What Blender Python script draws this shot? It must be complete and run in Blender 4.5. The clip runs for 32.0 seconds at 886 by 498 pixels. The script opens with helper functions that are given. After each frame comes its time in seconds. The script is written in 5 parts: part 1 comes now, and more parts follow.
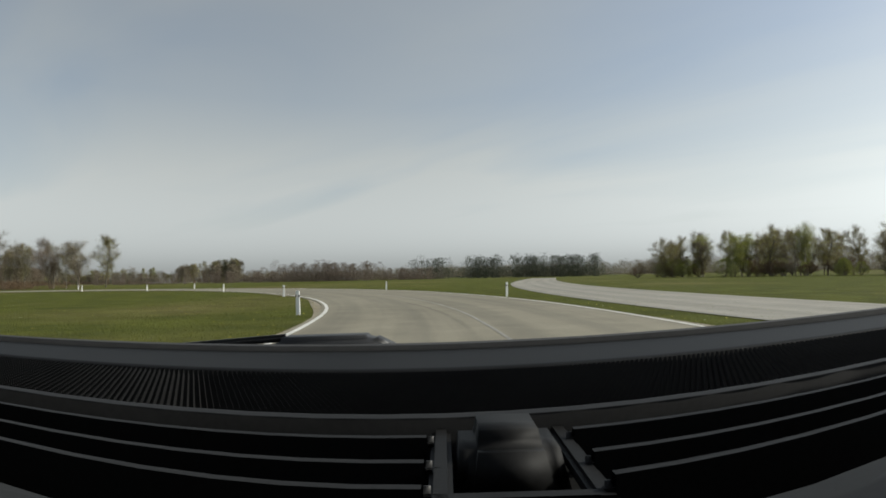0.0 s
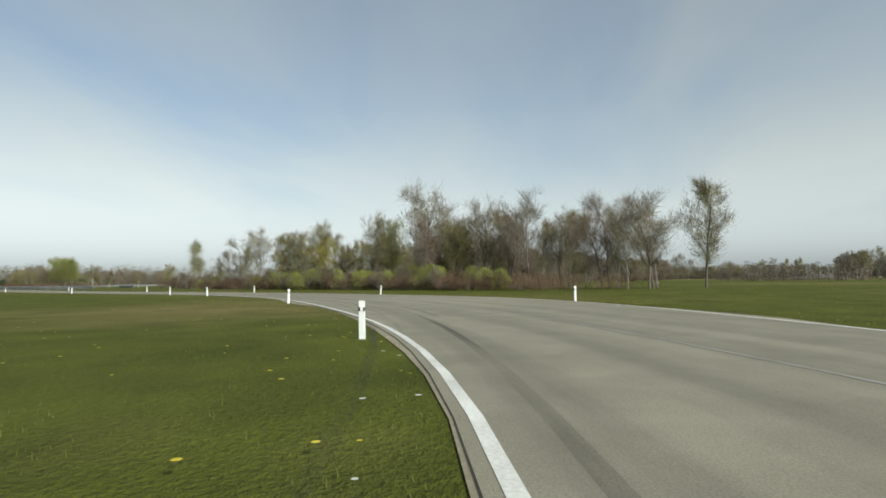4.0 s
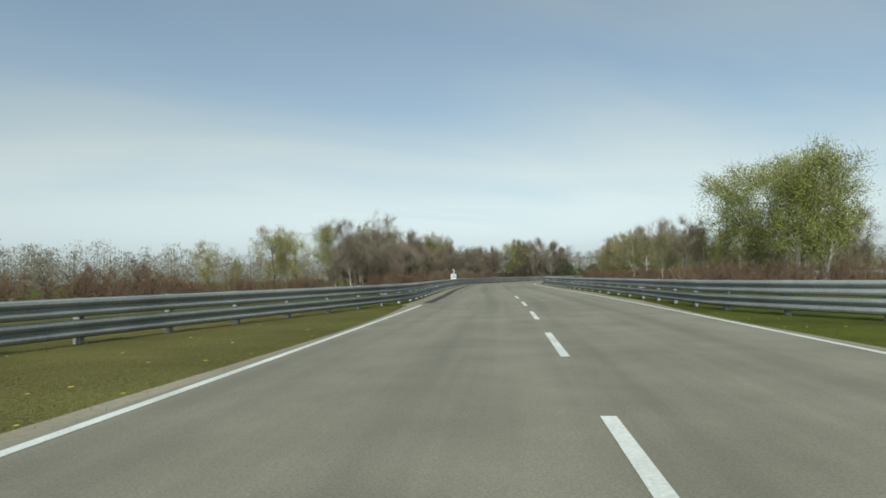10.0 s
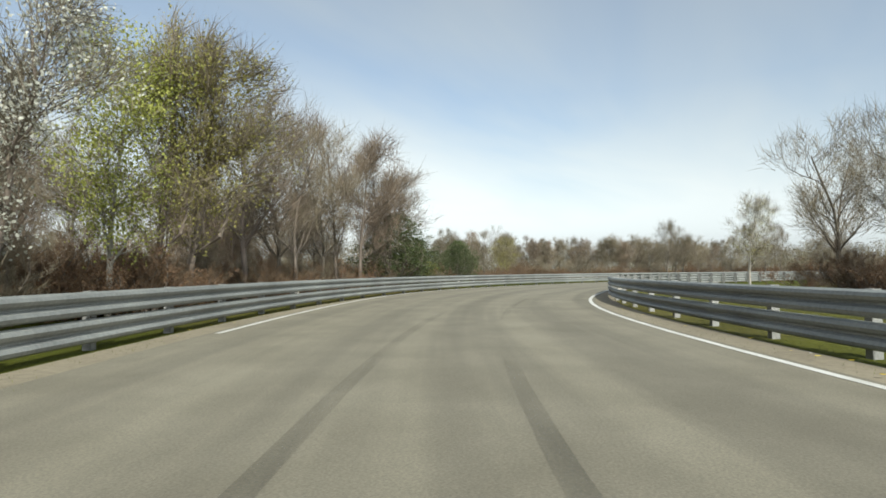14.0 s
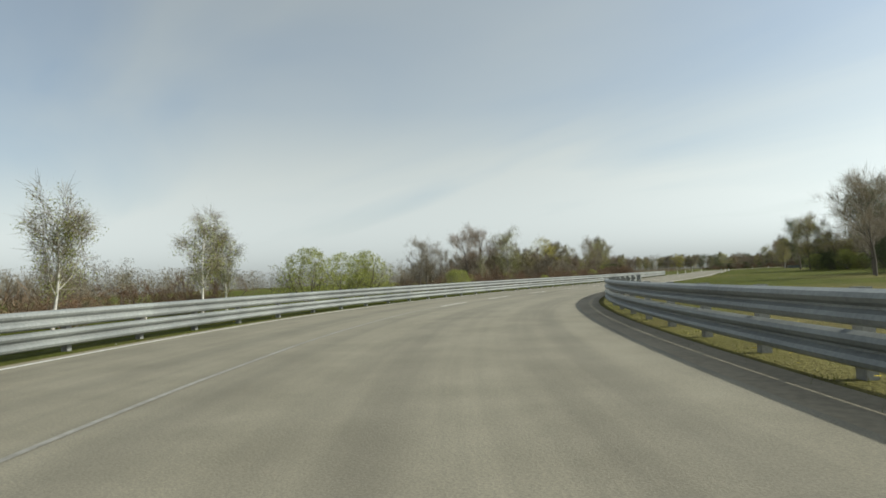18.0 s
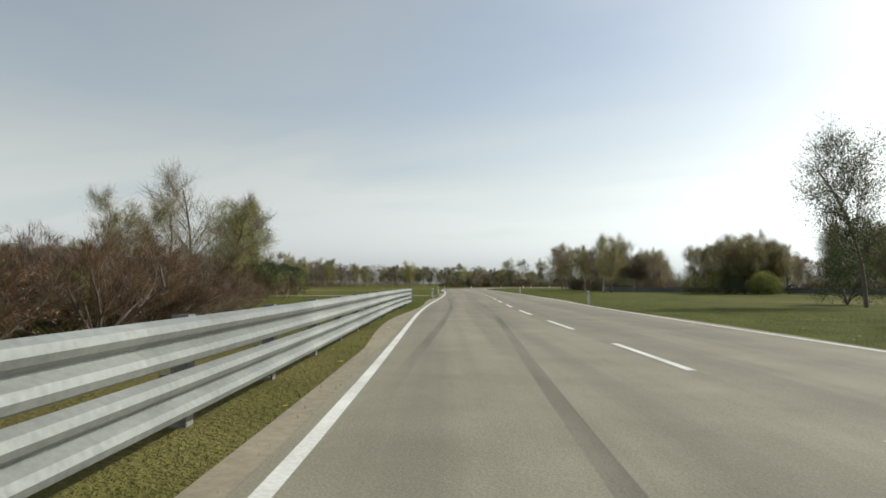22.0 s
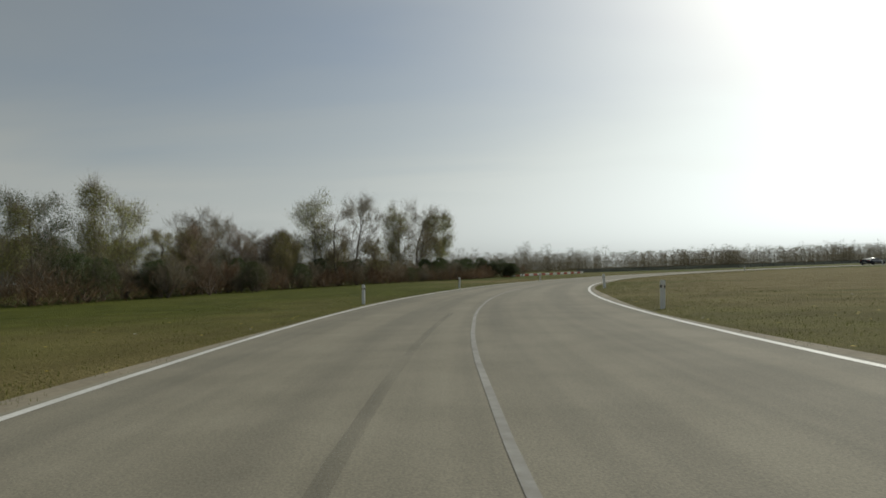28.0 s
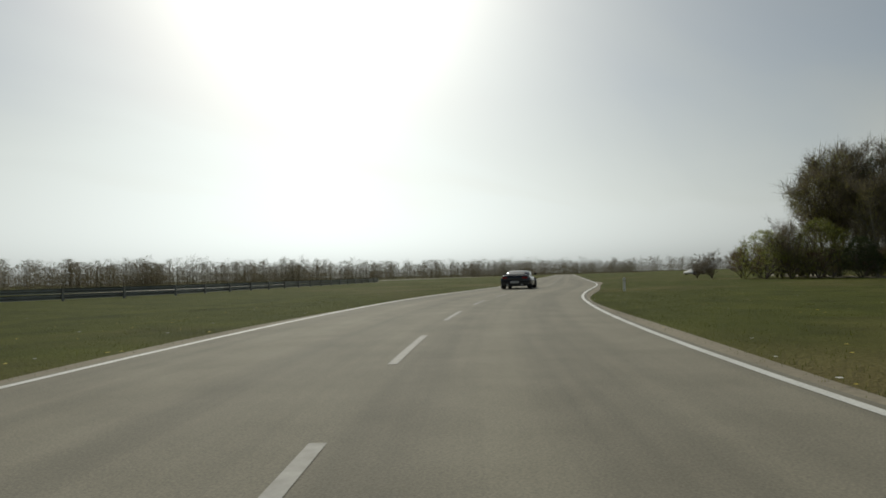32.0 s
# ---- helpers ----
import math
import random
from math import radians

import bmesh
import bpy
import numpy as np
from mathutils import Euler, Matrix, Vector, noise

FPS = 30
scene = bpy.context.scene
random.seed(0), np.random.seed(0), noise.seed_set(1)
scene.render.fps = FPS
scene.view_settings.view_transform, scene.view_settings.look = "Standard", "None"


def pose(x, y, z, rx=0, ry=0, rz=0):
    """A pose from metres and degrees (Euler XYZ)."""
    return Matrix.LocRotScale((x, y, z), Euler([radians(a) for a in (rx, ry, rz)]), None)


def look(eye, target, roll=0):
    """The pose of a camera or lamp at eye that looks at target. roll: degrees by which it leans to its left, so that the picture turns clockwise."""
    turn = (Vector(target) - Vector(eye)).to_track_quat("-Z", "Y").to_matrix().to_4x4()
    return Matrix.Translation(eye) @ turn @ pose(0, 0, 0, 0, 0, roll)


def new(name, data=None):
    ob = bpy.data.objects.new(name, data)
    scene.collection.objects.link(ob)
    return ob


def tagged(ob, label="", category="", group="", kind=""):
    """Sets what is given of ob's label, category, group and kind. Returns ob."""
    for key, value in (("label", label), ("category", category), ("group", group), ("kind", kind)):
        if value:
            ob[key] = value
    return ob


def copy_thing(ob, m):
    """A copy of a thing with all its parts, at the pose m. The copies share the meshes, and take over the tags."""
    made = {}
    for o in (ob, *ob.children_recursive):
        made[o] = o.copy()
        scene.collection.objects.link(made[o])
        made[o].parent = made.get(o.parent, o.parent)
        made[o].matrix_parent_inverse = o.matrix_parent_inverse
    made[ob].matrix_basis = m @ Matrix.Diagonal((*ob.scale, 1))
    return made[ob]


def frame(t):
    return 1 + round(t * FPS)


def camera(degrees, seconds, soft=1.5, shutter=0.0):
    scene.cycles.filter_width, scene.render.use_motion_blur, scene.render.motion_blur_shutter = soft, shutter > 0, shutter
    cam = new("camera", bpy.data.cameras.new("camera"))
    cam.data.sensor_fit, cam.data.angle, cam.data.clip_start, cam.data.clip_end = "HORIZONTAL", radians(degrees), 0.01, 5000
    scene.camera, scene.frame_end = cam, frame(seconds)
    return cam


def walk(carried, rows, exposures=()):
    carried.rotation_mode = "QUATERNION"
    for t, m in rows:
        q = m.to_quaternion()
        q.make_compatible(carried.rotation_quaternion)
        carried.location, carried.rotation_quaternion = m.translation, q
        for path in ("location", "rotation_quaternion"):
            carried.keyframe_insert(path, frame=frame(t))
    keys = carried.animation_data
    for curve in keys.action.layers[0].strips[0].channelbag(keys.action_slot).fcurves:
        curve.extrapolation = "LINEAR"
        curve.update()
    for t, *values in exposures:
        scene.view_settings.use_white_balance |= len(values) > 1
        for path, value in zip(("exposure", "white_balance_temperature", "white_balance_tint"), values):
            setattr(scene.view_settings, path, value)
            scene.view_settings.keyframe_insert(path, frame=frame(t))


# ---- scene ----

# ---- camera and walk ----
cam = camera(73.0, 32.0, soft=1.7, shutter=0.0)
PATH = [
    (0, (25.94, 30.19, 1.0), (19.54, 37.86, 1.45), -1.1),
    (0.5, (19.92, 36.62, 1.0), (12.50, 43.31, 1.47), -0.7),
    (1, (13.07, 42.29, 1.0), (4.98, 48.15, 1.50), -0.6),
    (1.5, (5.56, 47.40, 1.0), (-2.99, 52.56, 1.51), -0.5),
    (2, (-2.68, 52.03, 1.0), (-11.75, 56.22, 1.53), -1.1),
    (2.5, (-11.70, 55.81, 1.0), (-21.21, 58.83, 1.59), -1.8),
    (3, (-21.30, 58.35, 1.0), (-31.14, 60.06, 1.52), -1.4),
    (3.5, (-31.13, 59.53, 1.0), (-41.12, 59.84, 1.50), -1.0),
    (4, (-40.85, 59.34, 1.0), (-50.78, 58.24, 1.52), -0.7),
    (4.5, (-50.16, 57.91, 1.0), (-59.83, 55.44, 1.59), -0.3),
    (5, (-58.92, 55.46, 1.0), (-68.20, 51.78, 1.53), -0.4),
    (5.5, (-67.27, 52.30, 1.0), (-76.15, 47.73, 1.46), -0.8),
    (6, (-75.42, 48.04, 1.0), (-83.70, 42.46, 1.49), -0.6),
    (6.5, (-83.43, 42.25, 1.0), (-91.09, 35.84, 1.54), -1.0),
    (7, (-91.12, 35.11, 1.0), (-98.00, 27.88, 1.62), -1.2),
    (7.5, (-98.36, 26.88, 1.0), (-104.59, 19.08, 1.61), -1.5),
    (8, (-105.29, 17.78, 1.0), (-110.93, 9.54, 1.57), -2.7),
    (8.5, (-112.20, 7.76, 1.0), (-117.51, -0.69, 1.56), -3.3),
    (9, (-119.44, -2.95, 1.0), (-124.73, -11.42, 1.52), -2.8),
    (9.5, (-127.09, -13.78, 1.0), (-132.43, -22.22, 1.48), -1.6),
    (10, (-134.71, -24.52, 1.0), (-140.10, -32.93, 1.47), -1.2),
    (10.5, (-142.01, -34.99, 1.0), (-147.58, -43.28, 1.43), -0.9),
    (11, (-148.90, -44.90, 1.0), (-154.65, -53.07, 1.44), -0.6),
    (11.5, (-155.92, -54.38, 1.0), (-161.84, -62.43, 1.43), -0.8),
    (12, (-162.99, -63.59, 1.0), (-169.02, -71.55, 1.44), -0.9),
    (12.5, (-169.96, -72.38, 1.0), (-176.31, -80.09, 1.51), -1.1),
    (13, (-177.32, -80.44, 1.0), (-184.35, -87.54, 1.46), -0.5),
    (13.5, (-185.11, -87.50, 1.0), (-192.93, -93.71, 1.42), -0.5),
    (14, (-193.50, -93.58, 1.0), (-202.00, -98.83, 1.38), -0.4),
    (14.5, (-202.63, -98.73, 1.0), (-211.67, -102.98, 1.45), -0.8),
    (15, (-212.60, -102.64, 1.0), (-222.21, -105.39, 1.46), -1.0),
    (15.5, (-223.31, -104.74, 1.0), (-233.26, -105.53, 1.47), -1.2),
    (16, (-234.30, -104.65, 1.0), (-244.21, -103.38, 1.46), -1.4),
    (16.5, (-245.04, -102.50, 1.0), (-254.55, -99.45, 1.45), -1.8),
    (17, (-255.17, -98.76, 1.0), (-264.16, -94.39, 1.49), -1.7),
    (17.5, (-264.48, -93.79, 1.0), (-272.71, -88.14, 1.52), -2.4),
    (18, (-272.78, -87.65, 1.0), (-280.22, -80.99, 1.51), -2.6),
    (18.5, (-280.11, -80.52, 1.0), (-286.65, -72.97, 1.54), -2.2),
    (19, (-286.24, -72.14, 1.0), (-291.89, -63.91, 1.58), -2.3),
    (19.5, (-291.34, -63.24, 1.0), (-296.22, -54.53, 1.56), -1.7),
    (20, (-295.65, -54.62, 1.0), (-299.92, -45.60, 1.53), -1.4),
    (20.5, (-299.64, -46.44, 1.0), (-303.62, -37.28, 1.54), -0.8),
    (21, (-303.66, -37.77, 1.0), (-307.54, -28.57, 1.57), -0.5),
    (21.5, (-307.84, -27.66, 1.0), (-311.63, -18.42, 1.59), -0.6),
    (22, (-312.07, -16.28, 1.0), (-315.87, -7.05, 1.58), 0.1),
    (22.5, (-316.17, -4.51, 1.0), (-319.97, 4.71, 1.59), 0.2),
    (23, (-320.39, 6.64, 1.0), (-324.28, 15.84, 1.59), -0.1),
    (23.5, (-324.65, 17.35, 1.0), (-328.58, 26.53, 1.59), -0.5),
    (24, (-329.07, 28.13, 1.0), (-332.99, 37.31, 1.54), -0.4),
    (24.5, (-333.57, 38.96, 1.0), (-337.48, 48.15, 1.48), -0.3),
    (25, (-338.03, 49.62, 1.0), (-341.86, 58.85, 1.47), -0.8),
    (25.5, (-342.29, 60.07, 1.0), (-345.93, 69.37, 1.46), -1.2),
    (26, (-346.22, 70.35, 1.0), (-349.50, 79.79, 1.44), -1.6),
    (26.5, (-349.67, 80.57, 1.0), (-352.38, 90.19, 1.40), -2.3),
    (27, (-352.49, 90.84, 1.0), (-354.41, 100.65, 1.40), -2.6),
    (27.5, (-354.30, 101.34, 1.0), (-355.20, 111.29, 1.41), -2.0),
    (28, (-354.82, 112.14, 1.0), (-354.63, 122.13, 1.39), -1.8),
    (28.5, (-354.09, 123.17, 1.0), (-352.83, 133.08, 1.36), -2.2),
    (29, (-352.42, 134.22, 1.0), (-350.16, 143.95, 1.39), -1.7),
    (29.5, (-349.53, 145.30, 1.0), (-346.30, 154.75, 1.40), -1.6),
    (30, (-345.23, 156.24, 1.0), (-340.95, 165.26, 1.40), -1.6),
    (30.5, (-339.37, 166.62, 1.0), (-333.81, 174.92, 1.40), -1.5),
    (31, (-332.15, 176.06, 1.0), (-325.47, 183.49, 1.41), -1.5),
    (31.5, (-324.00, 184.46, 1.0), (-316.62, 191.20, 1.42), -1.5),
    (32, (-315.17, 191.97, 1.0), (-307.18, 197.97, 1.44), -1.4),
]
walk(cam, [(t, look(eye, target, roll)) for t, eye, target, roll in PATH],
     exposures=[(0.0, 0.0, 6350, 6), (1.0, -0.1, 6200, 2), (2.5, -0.05, 6150, 2), (5.0, 0.35, 6150, 2), (6.0, 0.2, 6050, 0), (7.0, -0.05, 5950, -2), (9.0, 0.0, 5900, -2), (10.0, 0.15, 5900, -2), (12.0, 0.2, 6000, -2), (14.0, 0.55, 6200, 4),
                (17.0, 0.2, 6250, 2), (19.0, 0.4, 6350, 4), (21.0, 0.25, 6400, 6), (24.0, 0.1, 6300, 4), (27.0, -0.6, 6450, 4), (29.0, -0.65, 6450, 4), (32.0, -0.8, 6500, 4)])

# ---- sky and sun ----
SUN_EL, SUN_DIR = radians(36), Vector((math.sin(radians(42)), math.cos(radians(42)), 0))
SUN_VEC = (SUN_DIR * math.cos(SUN_EL) + Vector((0, 0, math.sin(SUN_EL)))).normalized()
sun = new("sun", bpy.data.lights.new("sun", "SUN"))
sun.data.energy, sun.data.angle, sun.data.color = 3.4, radians(0.8), (1.0, 0.94, 0.84)
sun.matrix_world = look((0, 0, 300), Vector((0, 0, 300)) - SUN_VEC)

world = bpy.data.worlds.new("sky")
scene.world = world
world.use_nodes = True
wn, wl = world.node_tree.nodes, world.node_tree.links
wn.clear()
w_out, w_bg = wn.new("ShaderNodeOutputWorld"), wn.new("ShaderNodeBackground")
sky = wn.new("ShaderNodeTexSky")
sky.sky_type, sky.sun_disc = "NISHITA", False
sky.sun_elevation, sky.sun_rotation = SUN_EL, math.atan2(SUN_DIR.x, SUN_DIR.y)
sky.air_density, sky.dust_density, sky.ozone_density = 1.0, 2.2, 1.2
w_co = wn.new("ShaderNodeTexCoord")
w_sep = wn.new("ShaderNodeSeparateXYZ")
wl.new(w_co.outputs["Generated"], w_sep.inputs[0])


def w_math(op, a, b=None, clamp=False):
    n = wn.new("ShaderNodeMath")
    n.operation, n.use_clamp = op, clamp
    for k, v in enumerate((a, b)):
        if v is None:
            continue
        if isinstance(v, (int, float)):
            n.inputs[k].default_value = v
        else:
            wl.new(v, n.inputs[k])
    return n.outputs[0]


# high thin cloud on a plane overhead: direction divided by its height
w_low = w_math("ADD", w_math("MAXIMUM", w_sep.outputs[2], 0.0), 0.12)
w_vec = wn.new("ShaderNodeCombineXYZ")
wl.new(w_math("DIVIDE", w_sep.outputs[0], w_low), w_vec.inputs[0])
wl.new(w_math("DIVIDE", w_sep.outputs[1], w_low), w_vec.inputs[1])
w_map = wn.new("ShaderNodeMapping")
w_map.inputs["Rotation"].default_value = (0, 0, radians(35))
w_map.inputs["Scale"].default_value = (0.55, 1.3, 1)
wl.new(w_vec.outputs[0], w_map.inputs["Vector"])
w_n = wn.new("ShaderNodeTexNoise")
w_n.inputs["Scale"].default_value, w_n.inputs["Detail"].default_value, w_n.inputs["Roughness"].default_value = 0.75, 5, 0.45
w_n.inputs["Distortion"].default_value = 0.5
wl.new(w_map.outputs[0], w_n.inputs["Vector"])
w_ramp = wn.new("ShaderNodeValToRGB")
w_ramp.color_ramp.elements[0].position, w_ramp.color_ramp.elements[0].color = 0.28, (0.25, 0.25, 0.25, 1)
w_ramp.color_ramp.elements[1].position, w_ramp.color_ramp.elements[1].color = 0.75, (0.85, 0.85, 0.85, 1)
wl.new(w_n.outputs["Fac"], w_ramp.inputs[0])
# cloud takes its brightness from the sky behind it, whitened and lifted
w_bw = wn.new("ShaderNodeRGBToBW")
wl.new(sky.outputs[0], w_bw.inputs[0])
w_white = wn.new("ShaderNodeCombineColor")
w_b = w_math("ADD", w_math("MULTIPLY", w_bw.outputs[0], 1.0), 1.6)
wl.new(w_b, w_white.inputs[0])
wl.new(w_math("MULTIPLY", w_b, 1.03), w_white.inputs[1])
wl.new(w_math("MULTIPLY", w_b, 1.02), w_white.inputs[2])
w_mix = wn.new("ShaderNodeMix")
w_mix.data_type = "RGBA"
w_haze = wn.new("ShaderNodeMapRange")
w_haze.inputs["From Min"].default_value, w_haze.inputs["From Max"].default_value = 0.28, 0.0
w_haze.inputs["To Max"].default_value = 0.8
wl.new(w_sep.outputs[2], w_haze.inputs["Value"])
wl.new(w_math("ADD", w_ramp.outputs[0], w_haze.outputs[0], True), w_mix.inputs[0])
wl.new(sky.outputs[0], w_mix.inputs[6])
wl.new(w_white.outputs[0], w_mix.inputs[7])
wl.new(w_mix.outputs[2], w_bg.inputs[0])
w_bg.inputs[1].default_value = 0.11
wl.new(w_bg.outputs[0], w_out.inputs[0])


# ---- materials ----
def material(name, rough=0.8, metal=0.0):
    m = bpy.data.materials.new(name)
    m.use_nodes = True
    b = m.node_tree.nodes["Principled BSDF"]
    b.inputs["Roughness"].default_value, b.inputs["Metallic"].default_value = rough, metal
    return m, m.node_tree.nodes, m.node_tree.links, b


def coords(n, kind="Object"):
    return n.new("ShaderNodeTexCoord").outputs[kind]


def noise_node(n, l, vec, scale, detail=4, rough=0.55, dist=0.0):
    t = n.new("ShaderNodeTexNoise")
    t.inputs["Scale"].default_value, t.inputs["Detail"].default_value = scale, detail
    t.inputs["Roughness"].default_value, t.inputs["Distortion"].default_value = rough, dist
    l.new(vec, t.inputs["Vector"])
    return t.outputs["Fac"]


def ramp_node(n, l, fac, stops):
    r = n.new("ShaderNodeValToRGB")
    e = r.color_ramp.elements
    while len(e) < len(stops):
        e.new(0.5)
    for k, (p, c) in enumerate(stops):
        e[k].position, e[k].color = p, (*c, 1)
    l.new(fac, r.inputs[0])
    return r.outputs[0]


def mix_node(n, l, fac, a, b, how="MIX"):
    m = n.new("ShaderNodeMix")
    m.data_type, m.blend_type = "RGBA", how
    for socket, v in ((m.inputs[0], fac), (m.inputs[6], a), (m.inputs[7], b)):
        if isinstance(v, (int, float)):
            socket.default_value = v
        elif isinstance(v, tuple):
            socket.default_value = (*v, 1)
        else:
            l.new(v, socket)
    return m.outputs[2]


def bump_node(n, l, b, height, strength, distance):
    k = n.new("ShaderNodeBump")
    k.inputs["Strength"].default_value, k.inputs["Distance"].default_value = strength, distance
    l.new(height, k.inputs["Height"])
    l.new(k.outputs[0], b.inputs["Normal"])


def two_scale(name, dark, light, big, small, rough=0.8, metal=0.0, bump=0.0, vary=0.0):
    """A surface with broad stains and fine grain between two colours."""
    m, n, l, b = material(name, rough, metal)
    v = coords(n)
    a = noise_node(n, l, v, big, 5)
    g = noise_node(n, l, v, small, 3)
    c = mix_node(n, l, 0.45, ramp_node(n, l, a, [(0.3, dark), (0.7, light)]), ramp_node(n, l, g, [(0.3, dark), (0.7, light)]))
    if vary:
        info = n.new("ShaderNodeObjectInfo")
        hsv = n.new("ShaderNodeHueSaturation")
        mr = n.new("ShaderNodeMapRange")
        mr.inputs["To Min"].default_value, mr.inputs["To Max"].default_value = 1 - vary, 1 + vary
        l.new(info.outputs["Random"], mr.inputs["Value"])
        l.new(mr.outputs[0], hsv.inputs["Value"])
        mh = n.new("ShaderNodeMapRange")
        mh.inputs["To Min"].default_value, mh.inputs["To Max"].default_value = 0.5 + vary * 0.06, 0.5 - vary * 0.06
        l.new(info.outputs["Random"], mh.inputs["Value"])
        l.new(mh.outputs[0], hsv.inputs["Hue"])
        l.new(c, hsv.inputs["Color"])
        c = hsv.outputs[0]
    l.new(c, b.inputs["Base Color"])
    if bump:
        bump_node(n, l, b, g, bump, 0.01)
    return m


def leaf_material(name, dark, light, vary=0.25):
    """Leaves or twigs: colour differs from leaf to leaf and from tree to tree, and light passes through."""
    m, n, l, b = material(name, 0.65)
    geo, info = n.new("ShaderNodeNewGeometry"), n.new("ShaderNodeObjectInfo")
    c = ramp_node(n, l, geo.outputs["Random Per Island"], [(0.0, dark), (1.0, light)])
    hsv = n.new("ShaderNodeHueSaturation")
    mr = n.new("ShaderNodeMapRange")
    mr.inputs["To Min"].default_value, mr.inputs["To Max"].default_value = 1 - vary, 1 + vary
    l.new(info.outputs["Random"], mr.inputs["Value"])
    l.new(mr.outputs[0], hsv.inputs["Value"])
    l.new(c, hsv.inputs["Color"])
    l.new(hsv.outputs[0], b.inputs["Base Color"])
    t = n.new("ShaderNodeBsdfTranslucent")
    l.new(hsv.outputs[0], t.inputs["Color"])
    mx = n.new("ShaderNodeMixShader")
    mx.inputs[0].default_value = 0.3
    l.new(b.outputs[0], mx.inputs[1])
    l.new(t.outputs[0], mx.inputs[2])
    l.new(mx.outputs[0], n["Material Output"].inputs[0])
    return m


def grass_material():
    m, n, l, b = material("grass", 0.95)
    b.inputs["Specular IOR Level"].default_value = 0.1
    v = coords(n)
    big = noise_node(n, l, v, 0.035, 5, 0.6)
    mid = noise_node(n, l, v, 0.5, 4, 0.6)
    fine = noise_node(n, l, v, 14.0, 3, 0.7)
    green = ramp_node(n, l, mid, [(0.3, (0.054, 0.062, 0.009)), (0.7, (0.102, 0.112, 0.017))])
    dry = ramp_node(n, l, mid, [(0.3, (0.13, 0.105, 0.04)), (0.7, (0.2, 0.165, 0.07))])
    # the inside of the last bend is dry and bare
    dist = n.new("ShaderNodeVectorMath")
    dist.operation = "DISTANCE"
    dist.inputs[1].default_value = (-312, 158, 0)
    l.new(v, dist.inputs[0])
    mr = n.new("ShaderNodeMapRange")
    mr.inputs["From Min"].default_value, mr.inputs["From Max"].default_value = 47, 22
    mr.inputs["To Max"].default_value = 0.32
    l.new(dist.outputs["Value"], mr.inputs["Value"])
    add = n.new("ShaderNodeMath")
    add.operation = "ADD"
    l.new(big, add.inputs[0])
    l.new(mr.outputs[0], add.inputs[1])
    patch = ramp_node(n, l, add.outputs[0], [(0.5, (0, 0, 0)), (0.72, (1, 1, 1))])
    c = mix_node(n, l, patch, green, dry)
    c = mix_node(n, l, 0.55, c, ramp_node(n, l, fine, [(0.25, (0.35, 0.35, 0.35)), (0.75, (1.5, 1.5, 1.4))]), "MULTIPLY")
    l.new(c, b.inputs["Base Color"])
    bump_node(n, l, b, fine, 0.9, 0.08)
    return m


def rubber_material():
    """Thin, broken film of tyre rubber; the asphalt shows through it."""
    m, n, l, b = material("tyre rubber on asphalt", 0.7)
    b.inputs["Base Color"].default_value = (0.035, 0.034, 0.032, 1)
    uv = n.new("ShaderNodeUVMap")
    k = n.new("ShaderNodeMapping")
    k.inputs["Scale"].default_value = (0.8, 0.07, 1)
    l.new(uv.outputs[0], k.inputs["Vector"])
    a = noise_node(n, l, k.outputs[0], 1.0, 4, 0.6)
    mr = n.new("ShaderNodeMapRange")
    mr.inputs["From Min"].default_value, mr.inputs["From Max"].default_value = 0.42, 0.72
    mr.inputs["To Max"].default_value = 0.4
    l.new(a, mr.inputs["Value"])
    l.new(mr.outputs[0], b.inputs["Alpha"])
    return m


def asphalt_material(name, dark, light):
    m, n, l, b = material(name, 0.85)
    b.inputs["Specular IOR Level"].default_value = 0.3
    v = coords(n)
    big, mid = noise_node(n, l, v, 0.06, 5), noise_node(n, l, v, 0.9, 5)
    grain = noise_node(n, l, v, 60.0, 2, 0.7)
    c = mix_node(n, l, 0.5, ramp_node(n, l, big, [(0.3, dark), (0.7, light)]), ramp_node(n, l, mid, [(0.3, dark), (0.7, light)]))
    c = mix_node(n, l, 0.5, c, ramp_node(n, l, grain, [(0.3, (0.6, 0.6, 0.6)), (0.7, (1.35, 1.35, 1.3))]), "MULTIPLY")
    # worn wheel tracks: the strip's own u runs across the road
    uv = n.new("ShaderNodeUVMap")
    sep = n.new("ShaderNodeSeparateXYZ")
    l.new(uv.outputs[0], sep.inputs[0])
    wave = n.new("ShaderNodeMath")
    wave.operation = "SINE"
    mul = n.new("ShaderNodeMath")
    mul.operation = "MULTIPLY"
    mul.inputs[1].default_value = 3.6
    l.new(sep.outputs[0], mul.inputs[0])
    l.new(mul.outputs[0], wave.inputs[0])
    streak = n.new("ShaderNodeMapping")
    streak.inputs["Scale"].default_value = (2.2, 0.05, 1)
    l.new(uv.outputs[0], streak.inputs["Vector"])
    sn = noise_node(n, l, streak.outputs[0], 1.0, 4)
    mx = n.new("ShaderNodeMath")
    mx.operation = "MULTIPLY_ADD"
    mx.inputs[1].default_value = 0.12
    l.new(wave.outputs[0], mx.inputs[0])
    l.new(sn, mx.inputs[2])
    c = mix_node(n, l, 0.6, c, ramp_node(n, l, mx.outputs[0], [(0.3, (0.72, 0.72, 0.72)), (0.65, (1.12, 1.12, 1.1))]), "MULTIPLY")
    l.new(c, b.inputs["Base Color"])
    bump_node(n, l, b, grain, 0.35, 0.01)
    return m


